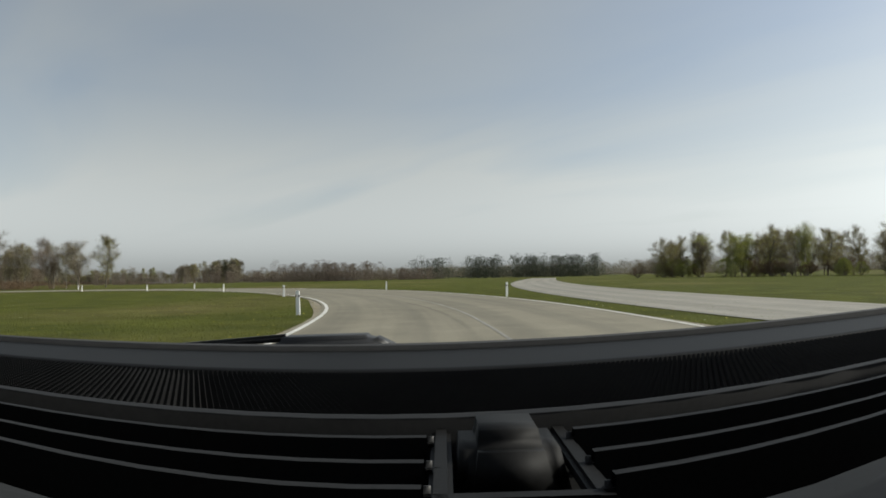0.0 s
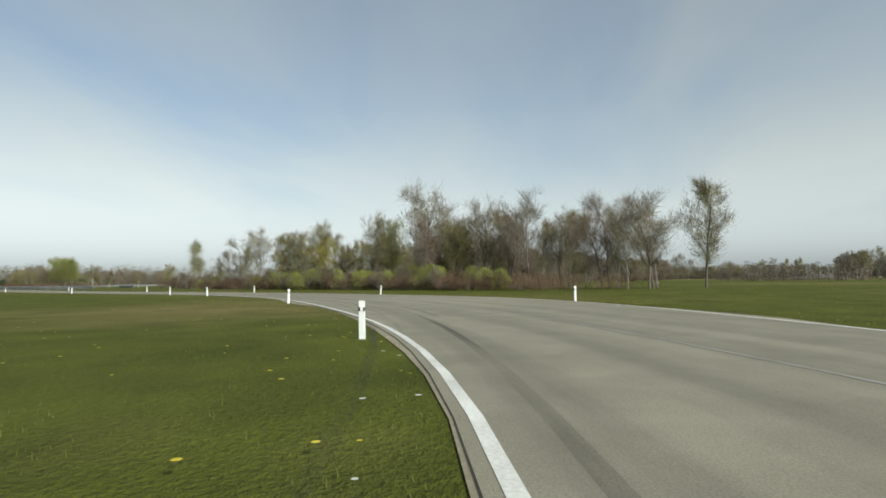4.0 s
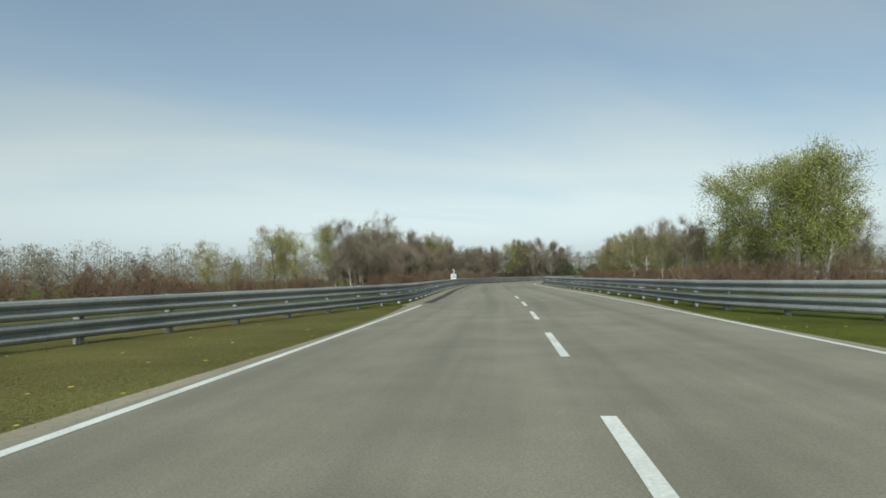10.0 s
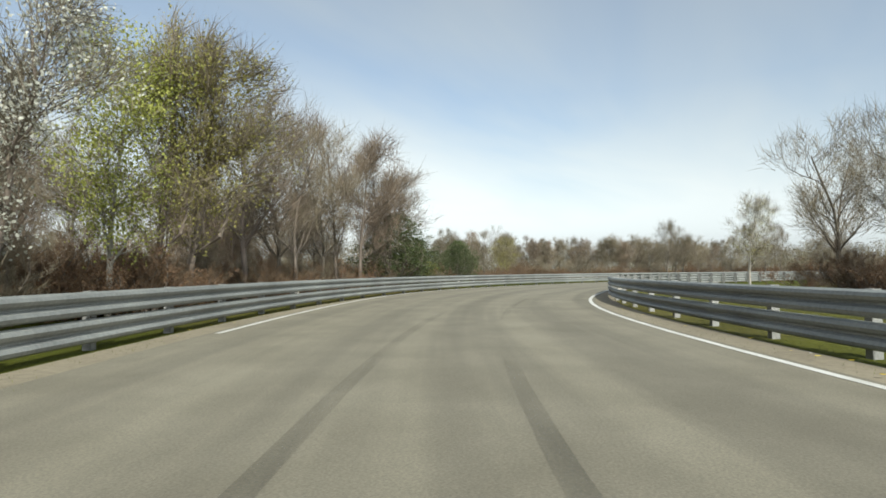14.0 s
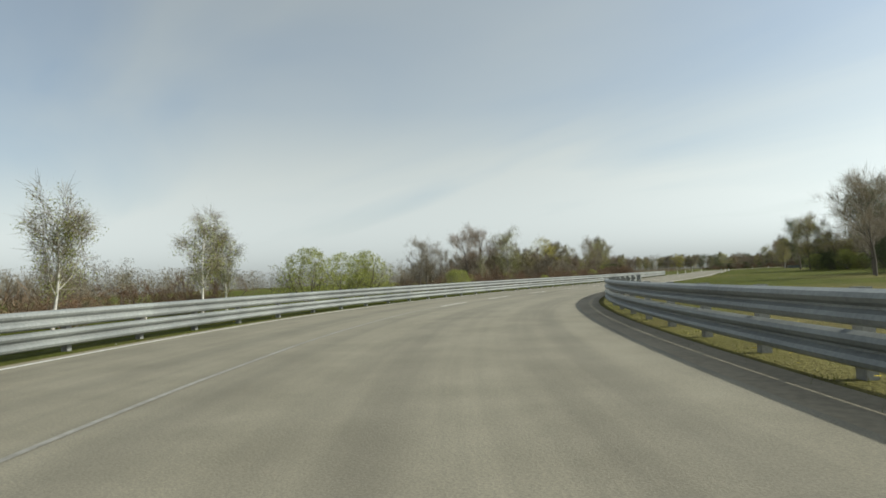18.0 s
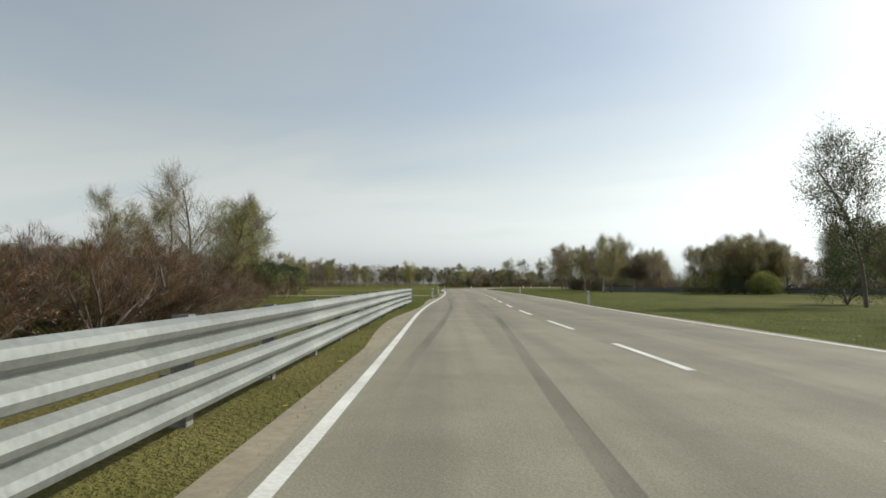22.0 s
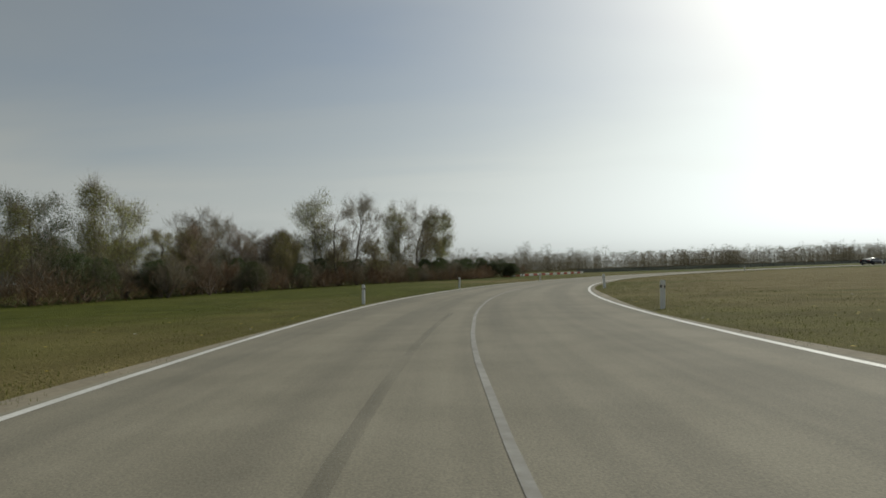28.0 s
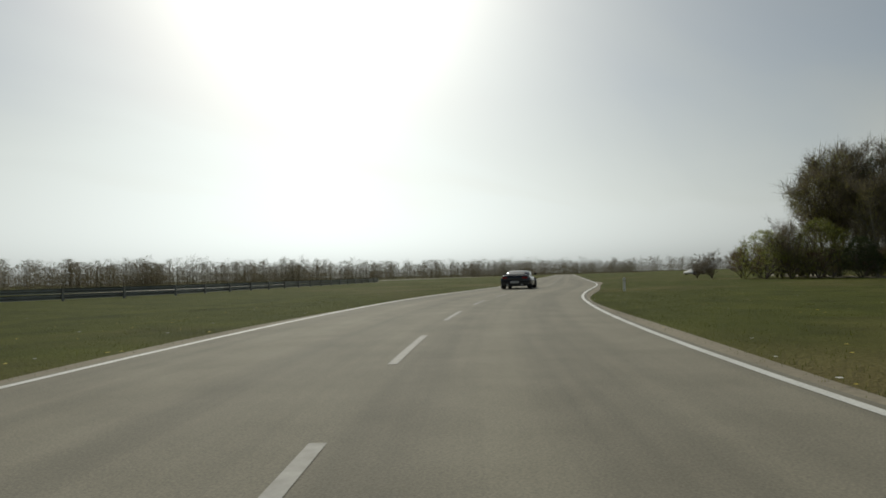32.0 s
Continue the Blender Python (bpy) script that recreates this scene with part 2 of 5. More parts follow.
M = {
    "grass": grass_material(),
    "asphalt": asphalt_material("asphalt", (0.16, 0.145, 0.108), (0.262, 0.24, 0.184)),
    "asphalt_pale": asphalt_material("pale asphalt", (0.22, 0.21, 0.18), (0.32, 0.3, 0.26)),
    "asphalt_dark": asphalt_material("dark edge asphalt", (0.03, 0.028, 0.024), (0.075, 0.07, 0.06)),
    "rubber_film": rubber_material(),
    "line": two_scale("road paint", (0.42, 0.41, 0.36), (0.78, 0.77, 0.72), 1.2, 30, 0.6),
    "line_worn": two_scale("worn road paint", (0.15, 0.14, 0.115), (0.33, 0.32, 0.285), 0.6, 9, 0.7),
    "gravel": two_scale("dusty shoulder", (0.16, 0.135, 0.09), (0.31, 0.27, 0.19), 0.5, 12, 0.95, bump=0.6),
    "steel": two_scale("galvanised steel", (0.15, 0.158, 0.154), (0.3, 0.31, 0.29), 0.8, 18, 0.55, 0.12, 0.05, 0.12),
    "post_steel": two_scale("weathered steel post", (0.2, 0.2, 0.19), (0.4, 0.4, 0.38), 2, 25, 0.6, 0.5, 0.05, 0.1),
    "plastic_white": two_scale("white plastic", (0.68, 0.68, 0.66), (0.85, 0.85, 0.83), 3, 40, 0.45),
    "plastic_black": two_scale("black plastic", (0.012, 0.012, 0.012), (0.03, 0.03, 0.03), 3, 60, 0.5),
    "reflector": two_scale("reflector", (0.7, 0.65, 0.55), (0.9, 0.85, 0.8), 9, 60, 0.2),
    "red": two_scale("red reflector", (0.5, 0.03, 0.02), (0.7, 0.06, 0.04), 9, 60, 0.3),
    "sign_white": two_scale("white sign sheet", (0.72, 0.72, 0.7), (0.85, 0.85, 0.82), 4, 30, 0.4),
    "sign_grey": two_scale("dull reflective sheet", (0.3, 0.3, 0.29), (0.42, 0.42, 0.4), 4, 30, 0.5),
    "sign_black": two_scale("black sign sheet", (0.012, 0.012, 0.014), (0.03, 0.03, 0.03), 4, 30, 0.4),
    "bark": two_scale("grey-brown bark", (0.075, 0.06, 0.047), (0.2, 0.168, 0.135), 1.5, 22, 0.9, bump=0.7, vary=0.25),
    "birch": two_scale("white birch bark", (0.3, 0.27, 0.23), (0.72, 0.7, 0.64), 2.5, 9, 0.8, bump=0.4, vary=0.1),
    "pale_bark": two_scale("pale grey bark", (0.2, 0.18, 0.15), (0.45, 0.42, 0.36), 1.5, 18, 0.9, bump=0.5, vary=0.2),
    "twig": leaf_material("bare twigs", (0.12, 0.1, 0.066), (0.3, 0.255, 0.178)),
    "twig_red": leaf_material("reddish buds", (0.145, 0.108, 0.075), (0.33, 0.26, 0.19)),
    "leaf_bud": leaf_material("opening buds", (0.2, 0.185, 0.04), (0.43, 0.4, 0.115)),
    "leaf_green": leaf_material("young green leaves", (0.17, 0.195, 0.035), (0.38, 0.39, 0.095)),
    "leaf_yellow": leaf_material("yellow-green leaves", (0.25, 0.22, 0.03), (0.42, 0.37, 0.08)),
    "leaf_pale": leaf_material("pale aspen leaves", (0.2, 0.21, 0.06), (0.42, 0.42, 0.15)),
    "blossom": leaf_material("white blossom", (0.42, 0.42, 0.34), (0.72, 0.72, 0.62)),
    "leaf_dark": leaf_material("dark green leaves", (0.04, 0.058, 0.018), (0.1, 0.125, 0.04)),
    "bramble": leaf_material("dead bracken and bramble", (0.095, 0.06, 0.034), (0.225, 0.15, 0.086)),
    "bracken": leaf_material("dead bracken", (0.1, 0.056, 0.03), (0.225, 0.135, 0.072)),
    "blade": leaf_material("grass blades", (0.08, 0.092, 0.011), (0.158, 0.172, 0.021), 0.0),
    "flower": leaf_material("dandelions", (0.65, 0.48, 0.02), (0.8, 0.65, 0.06), 0.0),
    "daisy": leaf_material("daisies", (0.6, 0.6, 0.55), (0.8, 0.8, 0.78), 0.0),
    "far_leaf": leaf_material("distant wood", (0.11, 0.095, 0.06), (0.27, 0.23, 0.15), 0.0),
    "far_brown": leaf_material("leafless brown wood", (0.1, 0.078, 0.058), (0.24, 0.19, 0.145), 0.0),
    "far_pine": leaf_material("distant pines", (0.045, 0.055, 0.035), (0.1, 0.11, 0.07), 0.0),
    "kerb_white": two_scale("white kerb paint", (0.6, 0.59, 0.55), (0.8, 0.79, 0.76), 3, 30, 0.7),
    "kerb_red": two_scale("red kerb paint", (0.3, 0.05, 0.03), (0.45, 0.08, 0.05), 3, 30, 0.7),
    "car_paint": two_scale("dark blue-black car paint", (0.008, 0.009, 0.016), (0.02, 0.02, 0.032), 2, 40, 0.18),
    "glass_dark": two_scale("tinted glass", (0.01, 0.011, 0.012), (0.02, 0.02, 0.022), 2, 9, 0.05),
    "rubber": two_scale("tyre rubber", (0.012, 0.012, 0.012), (0.03, 0.03, 0.03), 5, 60, 0.85),
    "alloy": two_scale("grey alloy", (0.25, 0.25, 0.26), (0.45, 0.45, 0.46), 5, 40, 0.3, 0.9),
    "lamp_red": two_scale("red lamp glass", (0.2, 0.01, 0.01), (0.35, 0.02, 0.02), 6, 40, 0.15),
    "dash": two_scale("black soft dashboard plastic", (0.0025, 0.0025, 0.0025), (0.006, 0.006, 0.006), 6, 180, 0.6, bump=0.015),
    "dash_grey": two_scale("dark grey dashboard plastic", (0.008, 0.008, 0.008), (0.015, 0.015, 0.015), 6, 220, 0.6, bump=0.012),
}
for key in ("dash", "dash_grey"):
    M[key].node_tree.nodes["Principled BSDF"].inputs["Specular IOR Level"].default_value = 0.14


# ---- shape helpers ----
def mesh_of(name, verts, faces, mat, smooth=False):
    me = bpy.data.meshes.new(name)
    me.from_pydata([tuple(v) for v in verts], [], faces)
    me.materials.append(mat)
    if smooth:
        me.polygons.foreach_set("use_smooth", [True] * len(me.polygons))
    me.update()
    return me


def part(name, data, parent, label=""):
    ob = new(name, data)
    ob.parent = parent
    return tagged(ob, label)


def bm_mesh(name, bm, mat, smooth=False):
    me = bpy.data.meshes.new(name)
    bm.to_mesh(me)
    bm.free()
    me.materials.append(mat)
    if smooth:
        me.polygons.foreach_set("use_smooth", [True] * len(me.polygons))
    return me


def box_bm(sx, sy, sz, at=(0, 0, 0), bevel=0.0, turn=None, bm=None):
    """A bevelled box whose middle is at the given place."""
    own = bmesh.new()
    bmesh.ops.create_cube(own, size=1.0)
    bmesh.ops.scale(own, vec=(sx, sy, sz), verts=own.verts)
    if bevel:
        bmesh.ops.bevel(own, geom=own.edges[:], offset=bevel, segments=2, affect="EDGES")
    if turn is not None:
        bmesh.ops.transform(own, matrix=turn, verts=own.verts)
    bmesh.ops.translate(own, vec=at, verts=own.verts)
    if bm is None:
        return own
    tmp = bpy.data.meshes.new("tmp")
    own.to_mesh(tmp)
    own.free()
    bm.from_mesh(tmp)
    bpy.data.meshes.remove(tmp)
    return bm


# ---- the line of the road ----
ROAD = [  # road centre, one point a second of driving, from two seconds before the start
    (54.4, -5.3), (40.6, 14.0), (26.7, 31.2), (12.5, 46.0), (-3.8, 56.6), (-21.9, 62.5), (-40.9, 63.5),
    (-59.8, 58.7), (-77.3, 49.0), (-92.1, 34.3), (-104.7, 15.7), (-118.6, -3.9), (-134.4, -23.1), (-150.0, -42.8),
    (-164.8, -62.7), (-179.7, -81.2), (-196.8, -95.6), (-215.3, -104.8), (-234.8, -106.5), (-254.7, -100.6), (-273.3, -90.5),
    (-287.3, -76.1), (-296.0, -57.7), (-301.9, -36.8), (-309.5, -15.4), (-318.3, 6.3), (-326.6, 28.5), (-335.3, 50.3),
    (-344.3, 71.3), (-351.6, 92.0), (-354.4, 113.4), (-352.4, 135.1), (-345.5, 156.1), (-333.8, 175.0), (-317.7, 191.1),
    (-297.2, 203.8), (-273.0, 213.4), (-251.6, 223.4), (-230.3, 233.4), (-208.9, 243.5), (-187.5, 253.5), (-166.2, 263.5),
    (-144.8, 273.6), (-123.5, 283.6), (-102.1, 293.6), (-80.7, 303.6), (-59.4, 313.7), (-38.0, 323.7), (-16.7, 333.7),
]


def road_point(u):
    k = u + 2
    i = int(min(max(k, 1), len(ROAD) - 3))
    q = k - i
    a, b, c, d = (Vector(p) for p in ROAD[i - 1:i + 3])
    return 0.5 * (2 * b + (c - a) * q + (2 * a - 5 * b + 4 * c - d) * q * q + (3 * b - a - 3 * c + d) * q ** 3)


def at(u, lat, z=0.0):
    """A place beside the road: u seconds along it, lat metres to its left."""
    p, t = road_point(u), (road_point(u + 0.05) - road_point(u - 0.05)).normalized()
    return Vector((p.x - t.y * lat, p.y + t.x * lat, z))


def heading(u):
    t = road_point(u + 0.05) - road_point(u - 0.05)
    return math.degrees(math.atan2(-t.x, t.y))


def steps_along(u0, u1, metres):
    """Places along the road, spaced by about that many metres."""
    out, u, last = [u0], u0, road_point(u0)
    while u < u1:
        u += 0.01
        p = road_point(u)
        if (p - last).length >= metres:
            out.append(u)
            last = p
    return out


def strip(name, us, lat_a, lat_b, z, mat, thick=0.0):
    """A band along the road between two offsets, with its u across and v along in metres."""
    fa = lat_a if callable(lat_a) else (lambda u: lat_a)
    fb = lat_b if callable(lat_b) else (lambda u: lat_b)
    cols = 5
    verts, faces, uvs, run = [], [], [], 0.0
    for k, u in enumerate(us):
        if k:
            run += (road_point(u) - road_point(us[k - 1])).length
        for c in range(cols):
            lat = fa(u) + (fb(u) - fa(u)) * c / (cols - 1)
            verts.append(at(u, lat, z))
            uvs.append((lat, run))
    for k in range(len(us) - 1):
        for c in range(cols - 1):
            a = k * cols + c
            faces.append((a, a + cols, a + cols + 1, a + 1))
    if thick:
        n = len(verts)
        verts += [v - Vector((0, 0, thick)) for v in verts]
        uvs += uvs
        for k in range(len(us) - 1):
            for c in (0, cols - 1):
                a = k * cols + c
                faces.append((a, a + cols, a + cols + n, a + n))
    me = mesh_of(name, verts, faces, mat)
    layer = me.uv_layers.new(name="UVMap")
    for loop in me.loops:
        layer.data[loop.index].uv = uvs[loop.vertex_index]
    return me


# ---- ground and roads ----
def half(u, side):
    """Half the road's width, which grows in two of the bends."""
    wide_a, wide_b = (0.9, 1.0) if side > 0 else (2.3, 0.5)
    extra = wide_a * math.exp(-((u - 5.4) / 0.8) ** 2) + 0.6 * math.exp(-((u - 15.2) / 0.5) ** 2) + wide_b * math.exp(-((u - 2.4) / 1.1) ** 2)
    if side < 0:
        extra += 1.5 * math.exp(-((u - 18.6) / 1.1) ** 2)
    return 3.75 + extra


bm = bmesh.new()
bmesh.ops.create_grid(bm, x_segments=60, y_segments=60, size=3000)
bmesh.ops.translate(bm, vec=(-170, 60, 0), verts=bm.verts)
ground = tagged(new("ground", bm_mesh("ground", bm, M["grass"])), "spring grass field with dry brown patches", "ground", kind="structure")
road_us = steps_along(-1.0, 44.0, 2.0)
road = tagged(new("road", strip("road", road_us, lambda u: half(u, 1), lambda u: -half(u, -1), 0.03, M["asphalt"], 0.05)), "worn grey asphalt track with darker wheel marks", "road", kind="structure")
shoulder_rng = random.Random(3)
for side in (1, -1):
    wob = [shoulder_rng.uniform(0.15, 0.55) for _ in range(60)]
    tagged(new("shoulder", strip("shoulder", road_us, lambda u: side * half(u, side), lambda u: side * (half(u, side) + wob[int(u * 1.3) % 60] * (0.6 + 0.4 * math.sin(u * 7))), 0.014, M["gravel"])),
           "thin dusty gravel shoulder beside the asphalt", "shoulder", kind="structure")
    # the paint is gone beside the rail of the second bend
    for us in ([[u for u in road_us if u < 15.9], [u for u in road_us if u > 19.9]] if side < 0 else [[u for u in road_us if u < 10.95], [u for u in road_us if u > 14.2]]):
        tagged(new("edge_line", strip("edge_line", us, lambda u: side * (half(u, side) - 0.1), lambda u: side * (half(u, side) - 0.21), 0.034, M["line"])), "worn white painted edge line", "road line", kind="structure")
centre_line = tagged(new("centre_line"), "worn white broken centre line", "road line", kind="structure")
dash_us = steps_along(-0.5, 43.0, 3.0)
for k in range(0, len(dash_us) - 1, 2):
    u0, u1 = dash_us[k], dash_us[k + 1]
    if 13.1 < u0 < 16.3:
        continue  # worn away there
    solid = 11.3 < u0 < 19.0 or u0 < 6.2 or 26.5 < u0 < 31.5
    wide = 0.035 if solid else 0.055
    part("dash", strip("dash", [u0 + (u1 - u0) * q / 4 for q in range(5)] + ([dash_us[k + 2]] if solid and k + 2 < len(dash_us) else []), wide, -wide, 0.034, M["line_worn" if solid or u0 > 26.5 else "line"]), centre_line)

# strip of bare dirt between asphalt and rail
tagged(new("shoulder", strip("shoulder", steps_along(10.9, 22.9, 2.0), 3.7, lambda u: 4.35 if u < 15.5 else 4.0, 0.02, M["gravel"])), "bare dusty strip between asphalt and guard rail", "shoulder", kind="structure")
tagged(new("shoulder", strip("shoulder", steps_along(11.2, 20.1, 2.0), lambda u: 0.05 - half(u, -1), lambda u: -0.65 - half(u, -1), 0.02, M["gravel"])), "bare dusty strip between asphalt and guard rail", "shoulder", kind="structure")
tagged(new("edge_strip", strip("edge_strip", steps_along(10.95, 13.8, 2.0), lambda u: half(u, 1) - 0.02, lambda u: half(u, 1) - 0.4, 0.036, M["asphalt_dark"])), "dark bitumen strip along the asphalt edge", "road edge", kind="structure")
# tyre marks on the driving line
LINE = [1.3, 2.4, 3.6, 3.9, 4.1, 3.3, 1.9, 0.2, -1.7, -1.3, 0.6, 2.1, 2.0, 1.2, 0.2, -1.2, -1.9, -1.5, -2.6, -3.1, -1.3, 2.0, 2.7, 1.8, 2.5, 2.8, 2.2, 1.2, 0.4, -0.2, -0.2, -0.6, -0.8, -0.8, -0.8]


def line_lat(u):
    i = int(min(max(u, 1), len(LINE) - 3))
    q, (a, b, c, d) = u - i, LINE[i - 1:i + 3]
    return 0.5 * (2 * b + (c - a) * q + (2 * a - 5 * b + 4 * c - d) * q * q + (3 * b - a - 3 * c + d) * q ** 3)


for shift, wide, u0, u1 in ((0.74, 0.15, 3.8, 6.6), (-0.74, 0.15, 3.6, 6.9), (-1.6, 0.12, 0.2, 1.6), (0.2, 0.1, 4.6, 6.1), (-1.2, 0.12, 4.9, 5.8), (0.7, 0.16, 11.3, 14.6), (-0.8, 0.16, 11.5, 15.4), (-1.9, 0.12, 12.0, 13.8), (0.1, 0.12, 12.4, 13.4), (1.3, 0.15, 16.8, 18.2), (0.74, 0.16, 19.6, 23.8), (-0.74, 0.16, 19.9, 23.2), (0.6, 0.12, 25.2, 28.6), (-0.9, 0.14, 29.6, 31.6)):
    us = steps_along(u0, u1, 2.0)
    tagged(new("tyre_mark", strip("tyre_mark", us, lambda u: line_lat(u) + shift + wide / 2, lambda u: line_lat(u) + shift - wide / 2, 0.0325, M["rubber_film"])), "thin dark tyre mark on the asphalt", "tyre mark", kind="structure")

# the other loop of the track beside the start, and the tracks beyond the last bend
def ribbon(name, points, width, z, mat, label, cat="road"):
    pts = [Vector((*p, 0)) for p in points]
    fine = []
    for i in range(len(pts) - 1):
        a, b, c, d = pts[max(i - 1, 0)], pts[i], pts[i + 1], pts[min(i + 2, len(pts) - 1)]
        for s in range(8):
            q = s / 8
            fine.append(0.5 * (2 * b + (c - a) * q + (2 * a - 5 * b + 4 * c - d) * q * q + (3 * b - a - 3 * c + d) * q ** 3))
    fine.append(pts[-1])
    verts, faces, uvs, run = [], [], [], 0
    for i, p in enumerate(fine):
        t = (fine[min(i + 1, len(fine) - 1)] - fine[max(i - 1, 0)]).normalized()
        n = Vector((-t.y, t.x, 0))
        run += (p - fine[i - 1]).length if i else 0
        for c in (-1, 0, 1):
            verts.append(p + n * c * width / 2 + Vector((0, 0, z)))
            uvs.append((c * width / 2, run))
    for i in range(len(fine) - 1):
        for c in (0, 1):
            a = i * 3 + c
            faces.append((a, a + 1, a + 4, a + 3))
    me = mesh_of(name, verts, faces, mat)
    layer = me.uv_layers.new(name="UVMap")
    for loop in me.loops:
        layer.data[loop.index].uv = uvs[loop.vertex_index]
    return tagged(new(name, me), label, cat, kind="structure")


ribbon("side_road", [(60, 20), (34, 38), (16, 55), (-2, 78), (-22, 110), (-50, 160)], 6.0, 0.02, M["asphalt_pale"], "pale asphalt side road joining the track")
ribbon("service_road", [(-600, 30), (-480, 44), (-420, 46), (-385, 42)], 1.6, 0.012, M["gravel"], "narrow pale dirt lane across the meadow", "lane")
ribbon("meadow_path", [(-380, -14), (-354, 10), (-347, 19), (-342.5, 24), (-338.5, 27), (-334.5, 29), (-330.5, 30)], 2.6, 0.012, M["gravel"], "pale gravel path crossing the meadow to the road", "path")
ribbon("far_track", [(-420, 300), (-350, 262), (-322, 248), (-280, 262), (-200, 300), (-100, 330)], 7.0, 0.02, M["asphalt_pale"], "pale asphalt of another part of the track")
ribbon("infield_track", [(-215, 205), (-250, 196), (-285, 168), (-300, 140), (-296, 110)], 5.0, 0.012, M["gravel"], "bare sandy strip inside the bend", "ground")


# ---- trees ----
def tube(verts, faces, p0, p1, r0, r1, sides):
    d = (p1 - p0).normalized()
    a = d.cross(Vector((0.31, 0.87, 0.4))).normalized()
    b = d.cross(a)
    base = len(verts)
    for p, r in ((p0, r0), (p1, r1)):
        for s in range(sides):
            w = 2 * math.pi * s / sides
            verts.append(p + (a * math.cos(w) + b * math.sin(w)) * r)
    for s in range(sides):
        n = (s + 1) % sides
        faces.append((base + s, base + n, base + sides + n, base + sides + s))


def limb(rng, verts, faces, ends, p, d, length, r, level, top, lift):
    """A bent, tapering limb that forks; its thin ends are kept for twigs."""
    n = 5 if level == 0 else 4 if level < 3 else 2
    children = {1: (12, 0), 2: (15, 7, 0), 3: (15, 7, 4, 0)}[top][level]
    q = p
    for s in range(n):
        d = (d + Vector((rng.uniform(-1, 1), rng.uniform(-1, 1), rng.uniform(-0.3, 0.6) + lift)) * (0.12 if level == 0 else 0.2)).normalized()
        e = q + d * length / n
        ra, rb = r * (1 - s / n * 0.8), r * (1 - (s + 1) / n * 0.8)
        tube(verts, faces, q, e, ra, rb, 6 if level == 0 else 4 if level == 1 else 3)
        if level < top:
            for c in range(children // n + (1 if s > 0 and rng.random() < 0.7 else 0)):
                if level == 0 and s == 0:
                    continue
                f = q.lerp(e, rng.random())
                w = rng.uniform(0, 2 * math.pi)
                side = d.cross(Vector((math.cos(w), math.sin(w), 0.1))).normalized()
                out = (d * rng.uniform(0.6, 1.1) + side * rng.uniform(0.5, 0.95)).normalized()
                limb(rng, verts, faces, ends, f, out, length * rng.uniform(0.34, 0.55) * (1 - 0.45 * s / n), rb * 0.55, level + 1, top, lift)
        if level >= 1:
            for _ in range(2):
                ends.append((q.lerp(e, rng.random()), d.copy()))
        q = e
    ends.append((q, d.copy()))


def twig(verts, faces, p, d, length, width, rng):
    side = d.cross(Vector((rng.uniform(-1, 1), rng.uniform(-1, 1), rng.uniform(-1, 1)))).normalized() * width
    k = len(verts)
    mid = p + d * length * 0.5 + Vector((rng.uniform(-1, 1), rng.uniform(-1, 1), rng.uniform(-0.5, 1))) * length * 0.08
    verts.extend((p - side, p + side, mid + d * length * 0.5))
    faces.append((k, k + 1, k + 2))


def leaf(verts, faces, p, size, rng):
    a = Vector((rng.uniform(-1, 1), rng.uniform(-1, 1), rng.uniform(-1, 1))).normalized()
    b = a.cross(Vector((rng.uniform(-1, 1), rng.uniform(-1, 1), rng.uniform(-1, 1)))).normalized()
    s = size * rng.uniform(0.6, 1.3)
    k = len(verts)
    verts.extend((p - a * s * 0.5, p + b * s * 0.36, p + a * s * 0.5, p - b * s * 0.36))
    faces.append((k, k + 1, k + 2, k + 3))


